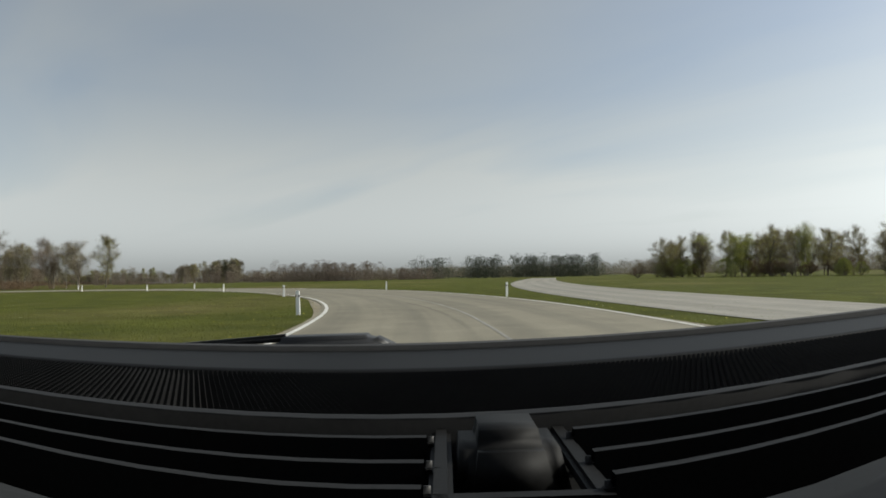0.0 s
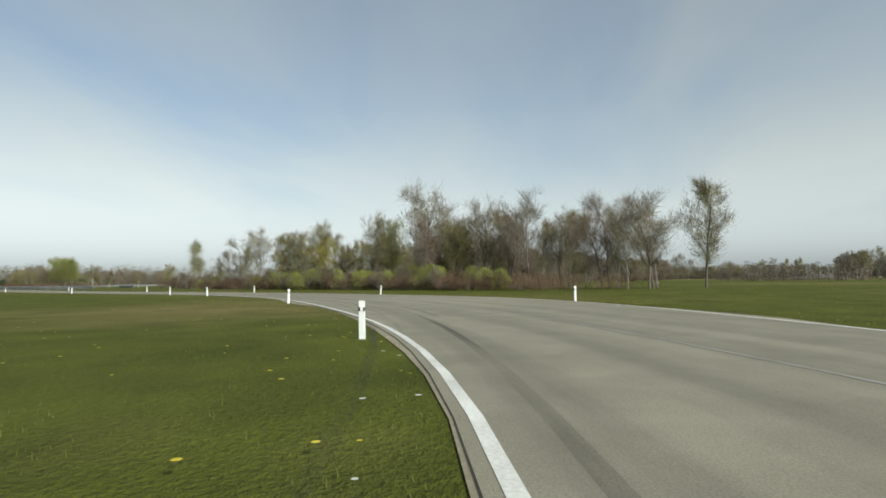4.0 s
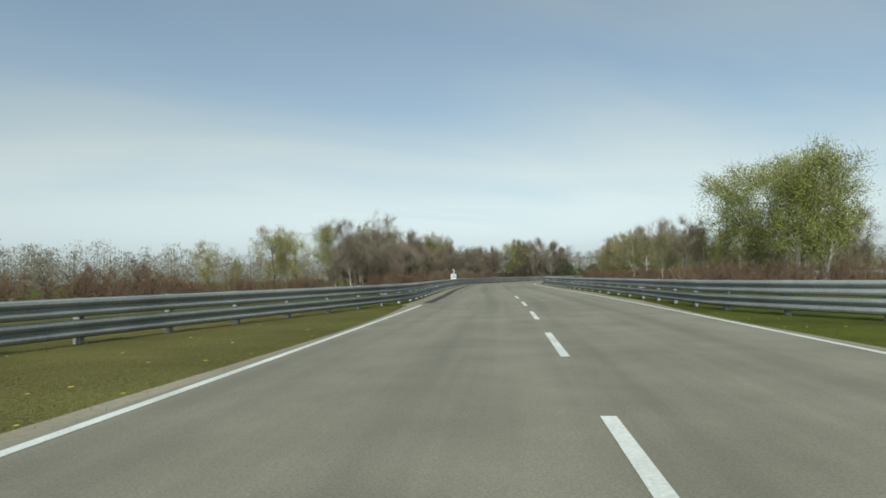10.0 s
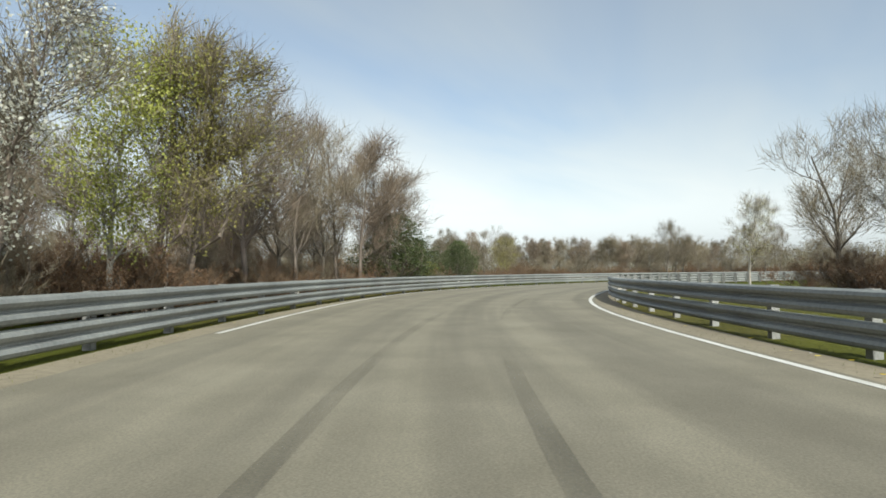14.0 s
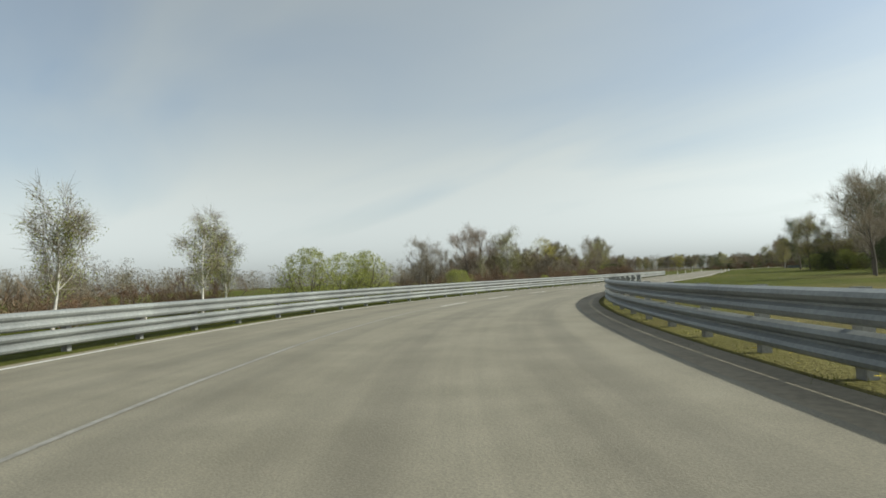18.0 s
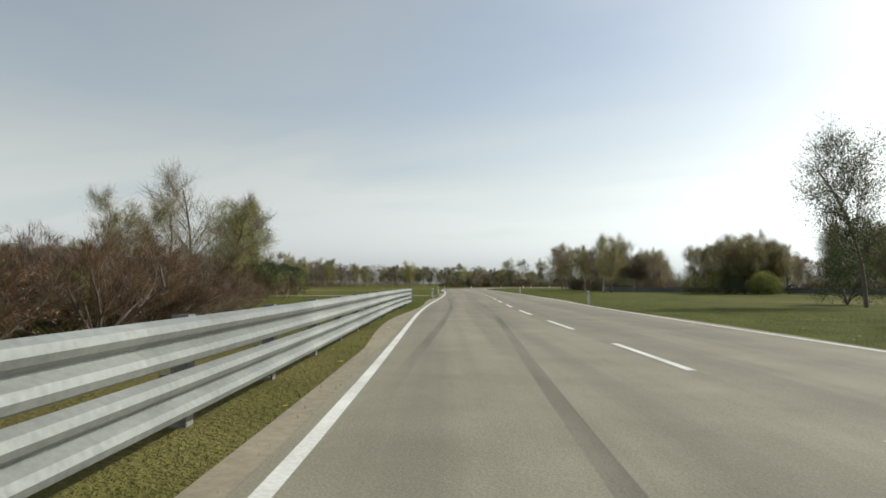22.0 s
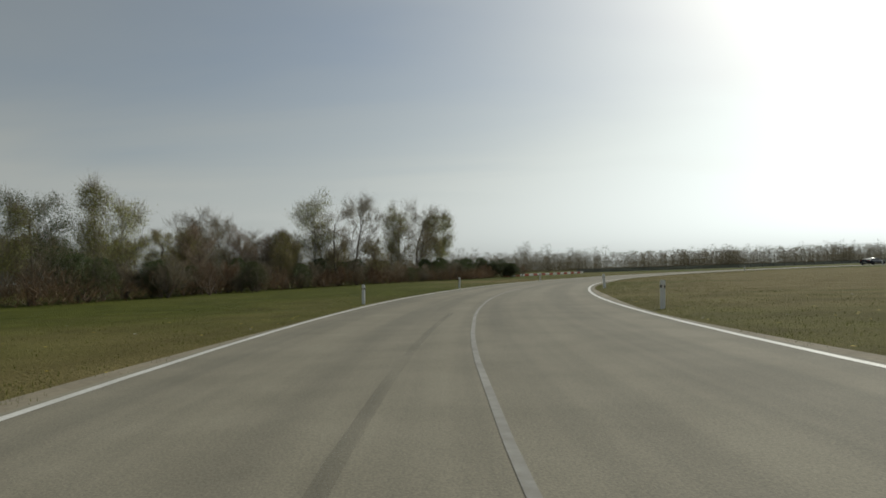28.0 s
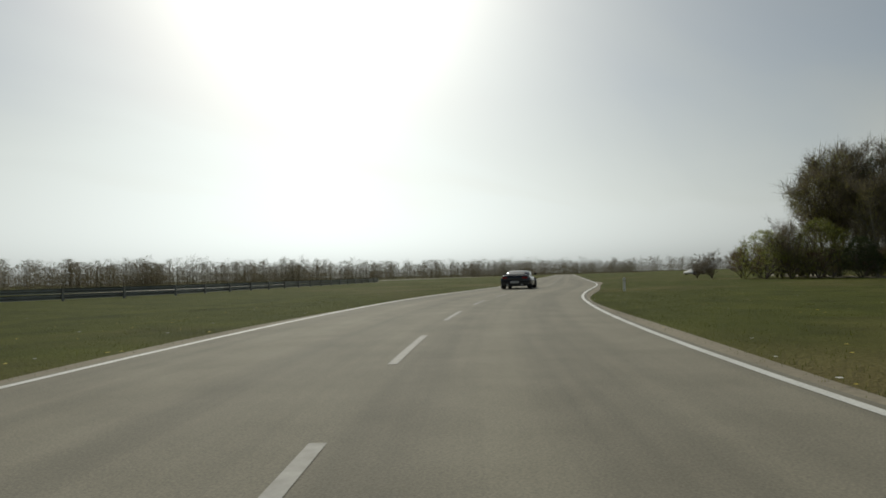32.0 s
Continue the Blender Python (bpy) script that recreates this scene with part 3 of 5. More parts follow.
def make_tree(name, seed, height, label, bark, crown_mat, twig_mat, twigs, leaves, leaf_size, stems=1, slim=0.5, lift=0.15, spread=0.35, droop=0.0, cat="tree", fork=2, thin=0.0013, dome=0.0):
    """One tree at the origin: trunk with limbs, a crown of leaves, and fine twigs."""
    rng = random.Random(seed)
    verts, faces, ends = [], [], []
    for s in range(stems):
        lean = Vector((rng.uniform(-1, 1), rng.uniform(-1, 1), 0)) * (spread if stems > 1 else 0.06) + Vector((0, 0, 1))
        foot = Vector((rng.uniform(-0.02, 0.02), rng.uniform(-0.02, 0.02), -0.05)) if stems > 1 else Vector((0, 0, -0.05))
        tall = height * (rng.uniform(0.7, 1.0) if stems > 1 else 1.0)
        limb(rng, verts, faces, ends, foot, lean.normalized(), tall * 0.93, height * 0.016 * (0.6 if stems > 1 else 1.0), 0, 1 if stems > 2 else fork, lift)
    # bring the top to the height of the kind
    k = 0.95 * height / max(v.z for v in verts)
    for v in verts:
        v *= k
    ends = [(p * k, d) for p, d in ends]
    # widen or squeeze each height of the crown to the outline of the kind
    bush = stems > 2

    def outline(z):
        if bush:
            return slim * height * (1 - min(z, 1.0) ** 2 * 0.98) ** 0.5
        if z > 0.6:
            return slim * height * 0.9 * max(0.05, 1 - ((z - 0.6) / 0.43) ** 2) ** 0.5
        return slim * height * 0.9 * (0.3 + 0.7 * (max(z, 0.0) / 0.6) ** 1.4)

    bands = [[] for _ in range(10)]
    for p, d in ends:
        bands[min(int(max(p.z, 0) / height * 10), 9)].append(math.hypot(p.x, p.y))
    scales = []
    for k, band in enumerate(bands):
        if len(band) > 5:
            scales.append(min(max(outline((k + 0.5) / 10) / max(sorted(band)[int(len(band) * 0.88)], 0.01), 0.4), 1.9))
        else:
            scales.append(scales[-1] if scales else 1.0)

    def shaped(p):
        f = min(max(p.z / height * 10 - 0.5, 0), 8.999)
        k = int(f)
        sc = scales[k] + (scales[k + 1] - scales[k]) * (f - k)
        near = min(math.hypot(p.x, p.y) / (0.1 * height), 1.0)
        sc = 1 + (sc - 1) * near
        return Vector((p.x * sc, p.y * sc, p.z))

    verts = [shaped(v) for v in verts]
    ends = [(shaped(p), d) for p, d in ends]
    thing = tagged(new(name), label, cat)
    part("trunk", mesh_of("trunk", verts, faces, bark, True), thing)
    tv, tf, lv, lf = [], [], [], []
    for _ in range(twigs):
        p, d = rng.choice(ends)
        out = (d + Vector((rng.gauss(0, 0.5), rng.gauss(0, 0.5), rng.gauss(0.25 - droop, 0.4)))).normalized()
        at_p = p + Vector((rng.gauss(0, 0.16), rng.gauss(0, 0.16), rng.gauss(0, 0.16))) * height * 0.1
        at_p.z = max(at_p.z, 0.05)
        twig(tv, tf, at_p, out, height * rng.uniform(0.05, 0.13), height * thin, rng)
    # leaves sit in clumps round the thin ends
    clumps = [rng.choice(ends)[0] + Vector((rng.gauss(0, 1), rng.gauss(0, 1), rng.gauss(-droop, 0.8))) * height * 0.03 for _ in range(max(1, int(leaves / 9 * (1 - dome))))]
    for _ in range(int(leaves / 9 * dome)):
        z = rng.random() ** 0.7 if bush else rng.uniform(0.25, 0.97)
        w = rng.uniform(0, 6.28)
        r = outline(z) * rng.uniform(0.6, 1.0) * (0.88 + 0.2 * math.sin(2 * w + seed) + 0.14 * math.sin(3 * w + 9 * z))
        clumps.append(Vector((r * math.cos(w), r * math.sin(w), z * height * 0.95)))
    for _ in range(leaves):
        q = rng.choice(clumps) + Vector((rng.gauss(0, 1), rng.gauss(0, 1), rng.gauss(-droop * 0.5, 0.8))) * height * 0.026
        q.z = max(q.z, 0.06)
        leaf(lv, lf, q, leaf_size, rng)
    if tv:
        tagged(part("crown", mesh_of("crown", tv, tf, twig_mat), thing, "haze of fine twigs"), kind="stuff")
    if lv:
        tagged(part("foliage", mesh_of("foliage", lv, lf, crown_mat), thing), kind="stuff")
    return thing


KINDS = {}


def kind_of_tree(key, count, **k):
    KINDS[key] = [make_tree(k["name"], 100 + 17 * s + sum(map(ord, key)), **{a: b for a, b in k.items() if a != "name"}) for s in range(count)]
    for s, t in enumerate(KINDS[key]):
        t.location = (900 + 30 * s, -900 - 40 * len(KINDS), 0)


kind_of_tree("bare", 4, name="bare_tree", height=8, label="leafless grey-brown tree with fine upright twigs", bark=M["bark"], crown_mat=M["twig"], twig_mat=M["twig"], twigs=2600, leaves=0, leaf_size=0.1, slim=0.34, fork=3, thin=0.0011)
kind_of_tree("bud", 4, name="budding_tree", height=8, label="slender tree with pale opening buds", bark=M["bark"], crown_mat=M["leaf_bud"], twig_mat=M["twig"], twigs=3000, leaves=9000, leaf_size=0.07, slim=0.29, dome=0.15)
kind_of_tree("red", 3, name="red_budded_tree", height=8, label="leafless tree with reddish-brown buds", bark=M["bark"], crown_mat=M["twig_red"], twig_mat=M["twig_red"], twigs=3600, leaves=0, leaf_size=0.075, slim=0.33, fork=3, thin=0.0011)
kind_of_tree("green", 4, name="poplar", height=9, label="tall poplar in young yellow-green leaf", bark=M["pale_bark"], crown_mat=M["leaf_green"], twig_mat=M["twig"], twigs=900, leaves=11000, leaf_size=0.09, slim=0.21, lift=0.4, dome=0.2)
kind_of_tree("yellow", 2, name="yellow_green_tree", height=7, label="small tree with fresh yellow-green leaves", bark=M["bark"], crown_mat=M["leaf_yellow"], twig_mat=M["twig"], twigs=900, leaves=10000, leaf_size=0.078, slim=0.32, dome=0.3)
kind_of_tree("dark", 3, name="leafy_tree", height=9, label="broad tree in dark green leaf", bark=M["bark"], crown_mat=M["leaf_dark"], twig_mat=M["twig"], twigs=1600, leaves=13000, leaf_size=0.088, slim=0.36, dome=0.3)
kind_of_tree("light", 3, name="aspen", height=9, label="upright aspen with thin pale-green spring leaves", bark=M["pale_bark"], crown_mat=M["leaf_pale"], twig_mat=M["twig"], twigs=1800, leaves=6500, leaf_size=0.09, slim=0.24, lift=0.35, fork=3)
kind_of_tree("blossom", 2, name="blossoming_tree", height=7, label="slender tree covered in small white blossom", bark=M["bark"], crown_mat=M["blossom"], twig_mat=M["twig"], twigs=2200, leaves=5200, leaf_size=0.075, slim=0.3)
kind_of_tree("birch", 3, name="birch", height=7, label="white-stemmed birch with thin pale leaves", bark=M["birch"], crown_mat=M["leaf_green"], twig_mat=M["twig"], twigs=2600, leaves=3600, leaf_size=0.075, slim=0.2, droop=0.5)
kind_of_tree("bush", 4, name="brown_bush", height=2.6, label="tangled leafless brown bush", bark=M["bark"], crown_mat=M["bramble"], twig_mat=M["bramble"], twigs=6600, leaves=0, leaf_size=0.035, stems=6, slim=0.7, spread=0.7, cat="bush", thin=0.0016)
kind_of_tree("gbush", 3, name="green_bush", height=2.6, label="rounded bush in fresh green leaf", bark=M["bark"], crown_mat=M["leaf_green"], twig_mat=M["twig"], twigs=900, leaves=10000, leaf_size=0.048, stems=6, slim=0.62, spread=0.6, cat="bush", dome=0.6)
kind_of_tree("dbush", 2, name="dark_bush", height=3.0, label="dense dark evergreen bush", bark=M["bark"], crown_mat=M["leaf_dark"], twig_mat=M["twig"], twigs=500, leaves=10500, leaf_size=0.062, stems=6, slim=0.58, spread=0.5, cat="bush", dome=0.6)
kind_of_tree("thicket", 4, name="thicket", height=1.5, label="low brown thicket of bramble and dead bracken", bark=M["bark"], crown_mat=M["bramble"], twig_mat=M["bramble"], twigs=6000, leaves=0, leaf_size=0.03, stems=8, slim=1.1, spread=1.2, cat="bush", thin=0.0018)
kind_of_tree("bracken", 3, name="bracken_clump", height=1.2, label="rust-brown clump of dead bracken", bark=M["bark"], crown_mat=M["bracken"], twig_mat=M["bramble"], twigs=0, leaves=6000, leaf_size=0.028, stems=8, slim=1.1, spread=1.2, cat="bush")
kind_of_tree("shrub", 3, name="leafless_shrub", height=2.4, label="upright leafless grey-brown shrub", bark=M["bark"], crown_mat=M["twig"], twig_mat=M["twig"], twigs=5600, leaves=0, leaf_size=0.03, stems=8, slim=0.5, spread=0.45, cat="bush", thin=0.0016)
kind_of_tree("grey", 4, name="grey_tree", height=8, label="leafless tree with pale grey limbs and dense twigs", bark=M["pale_bark"], crown_mat=M["leaf_bud"], twig_mat=M["twig"], twigs=5200, leaves=0, leaf_size=0.08, slim=0.32, fork=3)
kind_of_tree("pale", 3, name="pale_stemmed_tree", height=9, label="tall leafless tree with pale grey stem", bark=M["pale_bark"], crown_mat=M["leaf_bud"], twig_mat=M["twig"], twigs=2600, leaves=2800, leaf_size=0.085, slim=0.25, fork=3, thin=0.0011)
BASE_H = {"light": 9, "blossom": 7, "shrub": 2.4, "grey": 8, "bracken": 1.2, "thicket": 1.5, "pale": 9, "bare": 8, "bud": 8, "red": 8, "green": 9, "yellow": 7, "dark": 9, "birch": 7, "bush": 2.6, "gbush": 2.6, "dbush": 3.0}
GROWN = {"grey": 0.98, "bare": 1.06, "pale": 0.96, "bud": 1.06, "red": 1.06, "yellow": 1.0, "green": 0.98, "birch": 0.96, "dark": 1.06, "bush": 0.82, "gbush": 0.82, "dbush": 0.95, "shrub": 0.93, "bracken": 1.18, "thicket": 1.18}  # how the habit stands to the given height
USED = set()
veg_rng = random.Random(11)


def plant(key, x, y, height):
    """Stands a tree of that kind and height at a place; the first of each shape is the original."""
    src = veg_rng.choice(KINDS[key])
    s = height * GROWN.get(key, 1.0) / BASE_H[key]
    if key in ("thicket", "bracken"):
        s = min(s, 1.4)
    w = s if key not in ("thicket", "bracken") else max(s, 0.9)
    m = Matrix.Translation((x, y, 0)) @ Matrix.Rotation(veg_rng.uniform(0, 6.28), 4, "Z") @ Matrix.Diagonal((w * veg_rng.uniform(0.85, 1.15), w * veg_rng.uniform(0.85, 1.15), s, 1))
    if src not in USED:
        USED.add(src)
        src.matrix_basis = m
        return src
    return copy_thing(src, m @ Matrix.Diagonal((1 / src.scale.x, 1 / src.scale.y, 1 / src.scale.z, 1)))


def belt(points, depth, count, kinds, low, high):
    """A belt of wood along a line of places, that deep to the line's right."""
    pts = [Vector((*p, 0)) for p in points]
    runs = [(b - a).length for a, b in zip(pts, pts[1:])]
    for _ in range(count):
        w = veg_rng.uniform(0, sum(runs))
        for k, r in enumerate(runs):
            if w <= r:
                break
            w -= r
        a, b = pts[k], pts[k + 1]
        d = (b - a).normalized()
        p = a + d * min(w, runs[k]) + Vector((d.y, -d.x, 0)) * veg_rng.uniform(0, depth)
        plant(veg_rng.choice(kinds), p.x, p.y, veg_rng.uniform(low, high))


def beside(rows):
    """Trees named one by one: kind, seconds along the road, metres to its left, height."""
    for key, u, lat, h in rows:
        p = at(u, lat)
        plant(key, p.x, p.y, h)


def belt_beside(u0, u1, lat0, lat1, count, kinds, low, high):
    for _ in range(count):
        p = at(veg_rng.uniform(u0, u1), veg_rng.uniform(lat0, lat1))
        plant(veg_rng.choice(kinds), p.x, p.y, veg_rng.uniform(low, high))


# the wood outside the first bend
belt([(-121, 30), (-135, 50), (-165, 68), (-215, 92), (-300, 128)], -16, 210, ["red", "grey", "red", "grey", "pale", "bud"], 5.8, 8.4)
belt([(-119, 33), (-133, 53), (-164, 71), (-214, 95), (-290, 126)], -7, 130, ["bush", "thicket", "shrub", "bracken"], 1.6, 3.2)
# the wood beyond the side road at the start
for key, x, y, h in [("bud", -11, 134, 5.0), ("bud", -9, 137, 6.9), ("bud", -6, 138, 7.6), ("bud", 1, 135, 5.4), ("bud", 4, 134, 5.7), ("green", 10, 133, 8.3), ("bud", 13, 133, 6.6), ("bud", 17, 132, 6.7), ("bud", 22, 130, 8.5), ("green", 26, 128, 7.2), ("bud", -9, 132, 5.3), ("green", 1, 131, 7.2), ("bud", 6, 130, 7.3)]:
    plant(key, x, y, h)
belt([(-14, 137), (40, 124), (70, 104)], -12, 70, ["bud", "grey", "pale", "green"], 5.0, 7.6)
belt([(-18, 134), (40, 121), (70, 101)], -6, 130, ["gbush", "gbush", "bush", "shrub"], 2.4, 4.2)
beside([("pale", 8.58, -26.1, 10.5), ("bud", 8.12, -24.1, 8.0), ("birch", 7.74, -20.1, 5.0), ("bud", 7.66, -21.9, 8.7), ("yellow", 7.56, -21.1, 7.1), ("bud", 7.60, -24.0, 7.4), ("pale", 7.58, -30.2, 12.0), ("bare", 7.48, -28.8, 9.9), ("green", 7.24, -26.2, 9.7), ("bud", 7.22, -24.0, 6.9), ("bare", 7.02, -24.9, 13.0), ("red", 6.92, -22.1, 7.7), ("bud", 7.42, -24.0, 6.2), ("light", 9.64, -25.1, 9.6), ("bud", 10.34, -26.9, 5.0), ("birch", 9.02, -24.0, 5.3), ("bare", 8.84, -24.0, 6.2), ("bare", 8.42, -20.1, 7.8), ("pale", 8.26, -18.9, 6.5), ("bud", 6.92, -26.1, 7.7), ("bare", 6.78, -28.2, 10.7), ("red", 6.70, -30.1, 9.7), ("bare", 6.50, -27.0, 10.2), ("pale", 7.16, -30.0, 13.3)])
belt_beside(6.2, 8.9, -17, -20.5, 90, ["gbush", "shrub", "bush", "thicket", "bracken"], 1.6, 2.8)
belt_beside(6.5, 8.0, -18.6, -22, 34, ["gbush", "gbush", "gbush", "shrub"], 2.2, 3.6)
belt_beside(9.1, 9.8, -20, -32, 36, ["bush", "shrub", "grey", "bracken"], 2.0, 3.4)
belt_beside(8.7, 10.0, 16, 22, 40, ["shrub", "shrub", "bush"], 1.8, 3.0)
# left of the first straight
belt_beside(8.2, 9.4, 20, 31, 34, ["bare", "bare", "bud", "red"], 4.5, 6.4)
belt_beside(8.0, 9.8, 17, 26, 60, ["bush", "thicket", "bracken"], 1.3, 2.4)
beside([("bare", 8.78, 21.9, 6.8), ("bare", 8.90, 21.9, 7.5), ("red", 9.18, 24.0, 7.0), ("bare", 9.42, 22.0, 6.1), ("bare", 9.78, 23.9, 6.7), ("pale", 10.32, 24.1, 7.0), ("bare", 10.82, 26.1, 7.6), ("grey", 8.16, 19.0, 6.0), ("grey", 8.74, 20.0, 6.6), ("red", 9.36, 22.0, 8.5), ("bare", 10.68, 24.0, 7.6), ("yellow", 14.10, 30.0, 11.1), ("grey", 10.24, 17.1, 4.1), ("bare", 10.34, 18.1, 4.2), ("bare", 10.50, 20.1, 3.0), ("bare", 11.00, 26.1, 2.8), ("bare", 11.34, 26.1, 3.0), ("bush", 11.12, 20.0, 2.6), ("bush", 11.34, 21.0, 2.9), ("yellow", 12.12, 25.9, 4.9), ("bud", 12.38, 26.0, 3.1), ("yellow", 12.30, 21.5, 6.4), ("yellow", 12.72, 23.1, 7.0), ("light", 12.94, 22.0, 8.9), ("bud", 13.18, 22.0, 4.7)])
beside([("red", 12.48, 13.0, 5.8), ("grey", 12.64, 12.0, 6.7), ("red", 13.12, 13.0, 6.7), ("bud", 13.60, 14.0, 7.4), ("light", 12.86, 19.9, 8.0), ("grey", 12.96, 19.0, 8.9), ("grey", 12.60, 14.9, 5.9), ("red", 12.80, 15.1, 7.2), ("grey", 12.86, 14.1, 7.1), ("bare", 13.28, 17.0, 9.8), ("bare", 13.20, 13.9, 7.2), ("red", 12.68, 18.1, 5.2), ("shrub", 12.60, 18.0, 3.7), ("light", 12.38, 21.0, 6.5), ("green", 13.64, 14.1, 7.2), ("green", 13.70, 12.9, 6.8), ("bud", 13.50, 14.0, 5.6), ("bud", 13.74, 12.0, 6.5), ("green", 13.62, 16.0, 7.0), ("green", 13.60, 14.0, 6.7), ("green", 13.60, 13.1, 6.4), ("green", 13.54, 15.2, 6.0), ("bare", 13.96, 14.1, 6.5)])
belt_beside(9.2, 10.3, 11, 18, 44, ["thicket", "bracken", "bracken"], 0.8, 1.3)
belt_beside(8.0, 9.0, 14, 19, 40, ["bush", "shrub", "shrub"], 1.8, 3.2)
belt_beside(10.3, 12.6, 17.0, 20, 44, ["thicket", "bracken", "bracken"], 0.9, 1.5)
belt_beside(13.0, 14.2, 17, 24, 26, ["red", "bud", "bush"], 3.6, 6.4)
# poplars and birch wood inside the bend's start
beside([("green", 11.64, -14.0, 7.9), ("green", 11.52, -14.6, 8.0), ("green", 11.28, -14.0, 7.3), ("green", 11.24, -15.0, 7.6), ("green", 11.22, -14.5, 7.4), ("green", 11.3, -15.6, 7.0), ("green", 11.4, -14.6, 7.6), ("birch", 10.80, -15.9, 5.6), ("bare", 11.16, -26.0, 5.1), ("birch", 11.10, -28.0, 4.6), ("birch", 12.72, -12.9, 4.9), ("birch", 12.56, -12.0, 3.5), ("birch", 12.60, -13.6, 5.0), ("bare", 13.30, -13.0, 5.7), ("bare", 13.00, -13.0, 4.7), ("birch", 12.64, -15.1, 5.2), ("red", 12.46, -14.0, 5.5), ("bare", 12.48, -15.1, 6.1), ("birch", 12.24, -12.9, 5.5), ("bare", 14.82, -14.0, 6.6), ("bare", 14.65, -14.0, 7.4), ("bare", 14.36, -14.1, 6.4), ("pale", 14.60, -15.1, 6.6), ("pale", 15.90, -10.0, 5.9), ("bare", 15.3, -13.6, 7.4), ("bare", 15.44, -14.0, 7.0)])
belt_beside(11.5, 13.2, -11, -26, 60, ["birch", "red", "bare", "bud", "birch"], 3.4, 5.2)
belt_beside(11.0, 13.3, -9.2, -15, 60, ["bush", "thicket", "bracken"], 1.0, 1.9)
beside([("bush", 15.0, -13, 2.4), ("bush", 14.7, -13, 2.0), ("bush", 15.2, -13.4, 2.0), ("thicket", 14.85, -12.4, 1.5), ("thicket", 14.5, -13.0, 1.5)])
# thick leafless wood outside the long right-hand bend
belt_beside(12.15, 12.6, 8.4, 13, 34, ["bare", "bare", "grey", "red"], 3.4, 4.9)
belt_beside(12.0, 12.9, 7.0, 10, 26, ["bush", "thicket", "bracken"], 1.2, 2.0)
beside([("bare", 14.12, 15.1, 8.0), ("bare", 14.08, 13.1, 6.0), ("bare", 14.10, 11.9, 5.6), ("bare", 14.14, 11.1, 5.6), ("red", 14.10, 9.0, 4.8), ("red", 14.14, 8.5, 5.1), ("bare", 14.22, 8.0, 5.9), ("blossom", 14.24, 6.9, 6.1), ("green", 14.42, 7.5, 7.3), ("bud", 14.50, 7.5, 7.2), ("bud", 14.54, 7.1, 7.1), ("red", 14.72, 7.5, 7.3), ("bare", 14.84, 6.9, 7.3), ("red", 15.02, 7.0, 8.1), ("red", 15.24, 7.4, 7.3), ("bare", 15.42, 7.9, 6.8), ("dbush", 15.28, 6.7, 4.5), ("dbush", 15.40, 7.0, 3.3), ("dbush", 15.82, 9.0, 3.6), ("dbush", 15.60, 8.1, 2.6), ("bare", 16.20, 13.1, 5.1), ("dbush", 15.74, 7.9, 3.1), ("gbush", 15.56, 7.9, 2.1), ("bud", 16.24, 11.9, 4.1), ("bare", 14.88, 8.1, 6.9), ("bare", 15.00, 7.5, 7.1), ("red", 15.12, 7.0, 7.4), ("red", 15.28, 7.1, 6.5)])
belt_beside(13.0, 15.3, 9.5, 19, 70, ["red", "grey", "bare", "red"], 4.2, 6.2)
belt_beside(12.8, 15.6, 6.8, 9.5, 76, ["shrub", "thicket", "bracken"], 1.0, 1.7)
belt_beside(17.0, 18.9, 44, 64, 64, ["grey", "red", "grey", "bare"], 6.0, 8.0)
belt_beside(12.9, 15.4, 7.2, 11.5, 84, ["shrub", "bracken", "shrub", "thicket"], 1.3, 2.4)
belt_beside(14.4, 15.4, -12.5, -16, 26, ["shrub", "bracken"], 1.2, 2.2)
belt_beside(16.0, 19.2, 11, 26, 60, ["bush", "thicket", "shrub", "shrub"], 1.6, 3.0)
belt_beside(15.6, 19.4, 8.5, 14, 84, ["bush", "thicket", "bracken"], 1.0, 1.8)
beside([("bare", 17.12, 8.0, 6.3), ("bare", 17.28, 8.6, 4.8), ("bare", 17.30, 9.6, 5.6), ("bare", 17.40, 8.5, 4.8), ("red", 17.52, 8.9, 3.8), ("bare", 17.68, 8.9, 4.9), ("bare", 17.82, 8.6, 6.4), ("bare", 17.94, 9.0, 7.1), ("bare", 18.04, 9.0, 6.2), ("bare", 18.44, 9.1, 5.3), ("birch", 18.68, 6.4, 3.7), ("birch", 18.98, 7.0, 4.0), ("birch", 19.10, 8.0, 3.8), ("gbush", 19.36, 8.1, 3.5), ("gbush", 19.48, 8.0, 3.3), ("gbush", 19.54, 7.4, 3.4), ("bare", 18.64, 9.0, 2.8), ("bare", 18.26, 8.9, 4.7), ("bare", 18.32, 8.5, 5.2), ("bare", 18.40, 9.0, 6.0)])
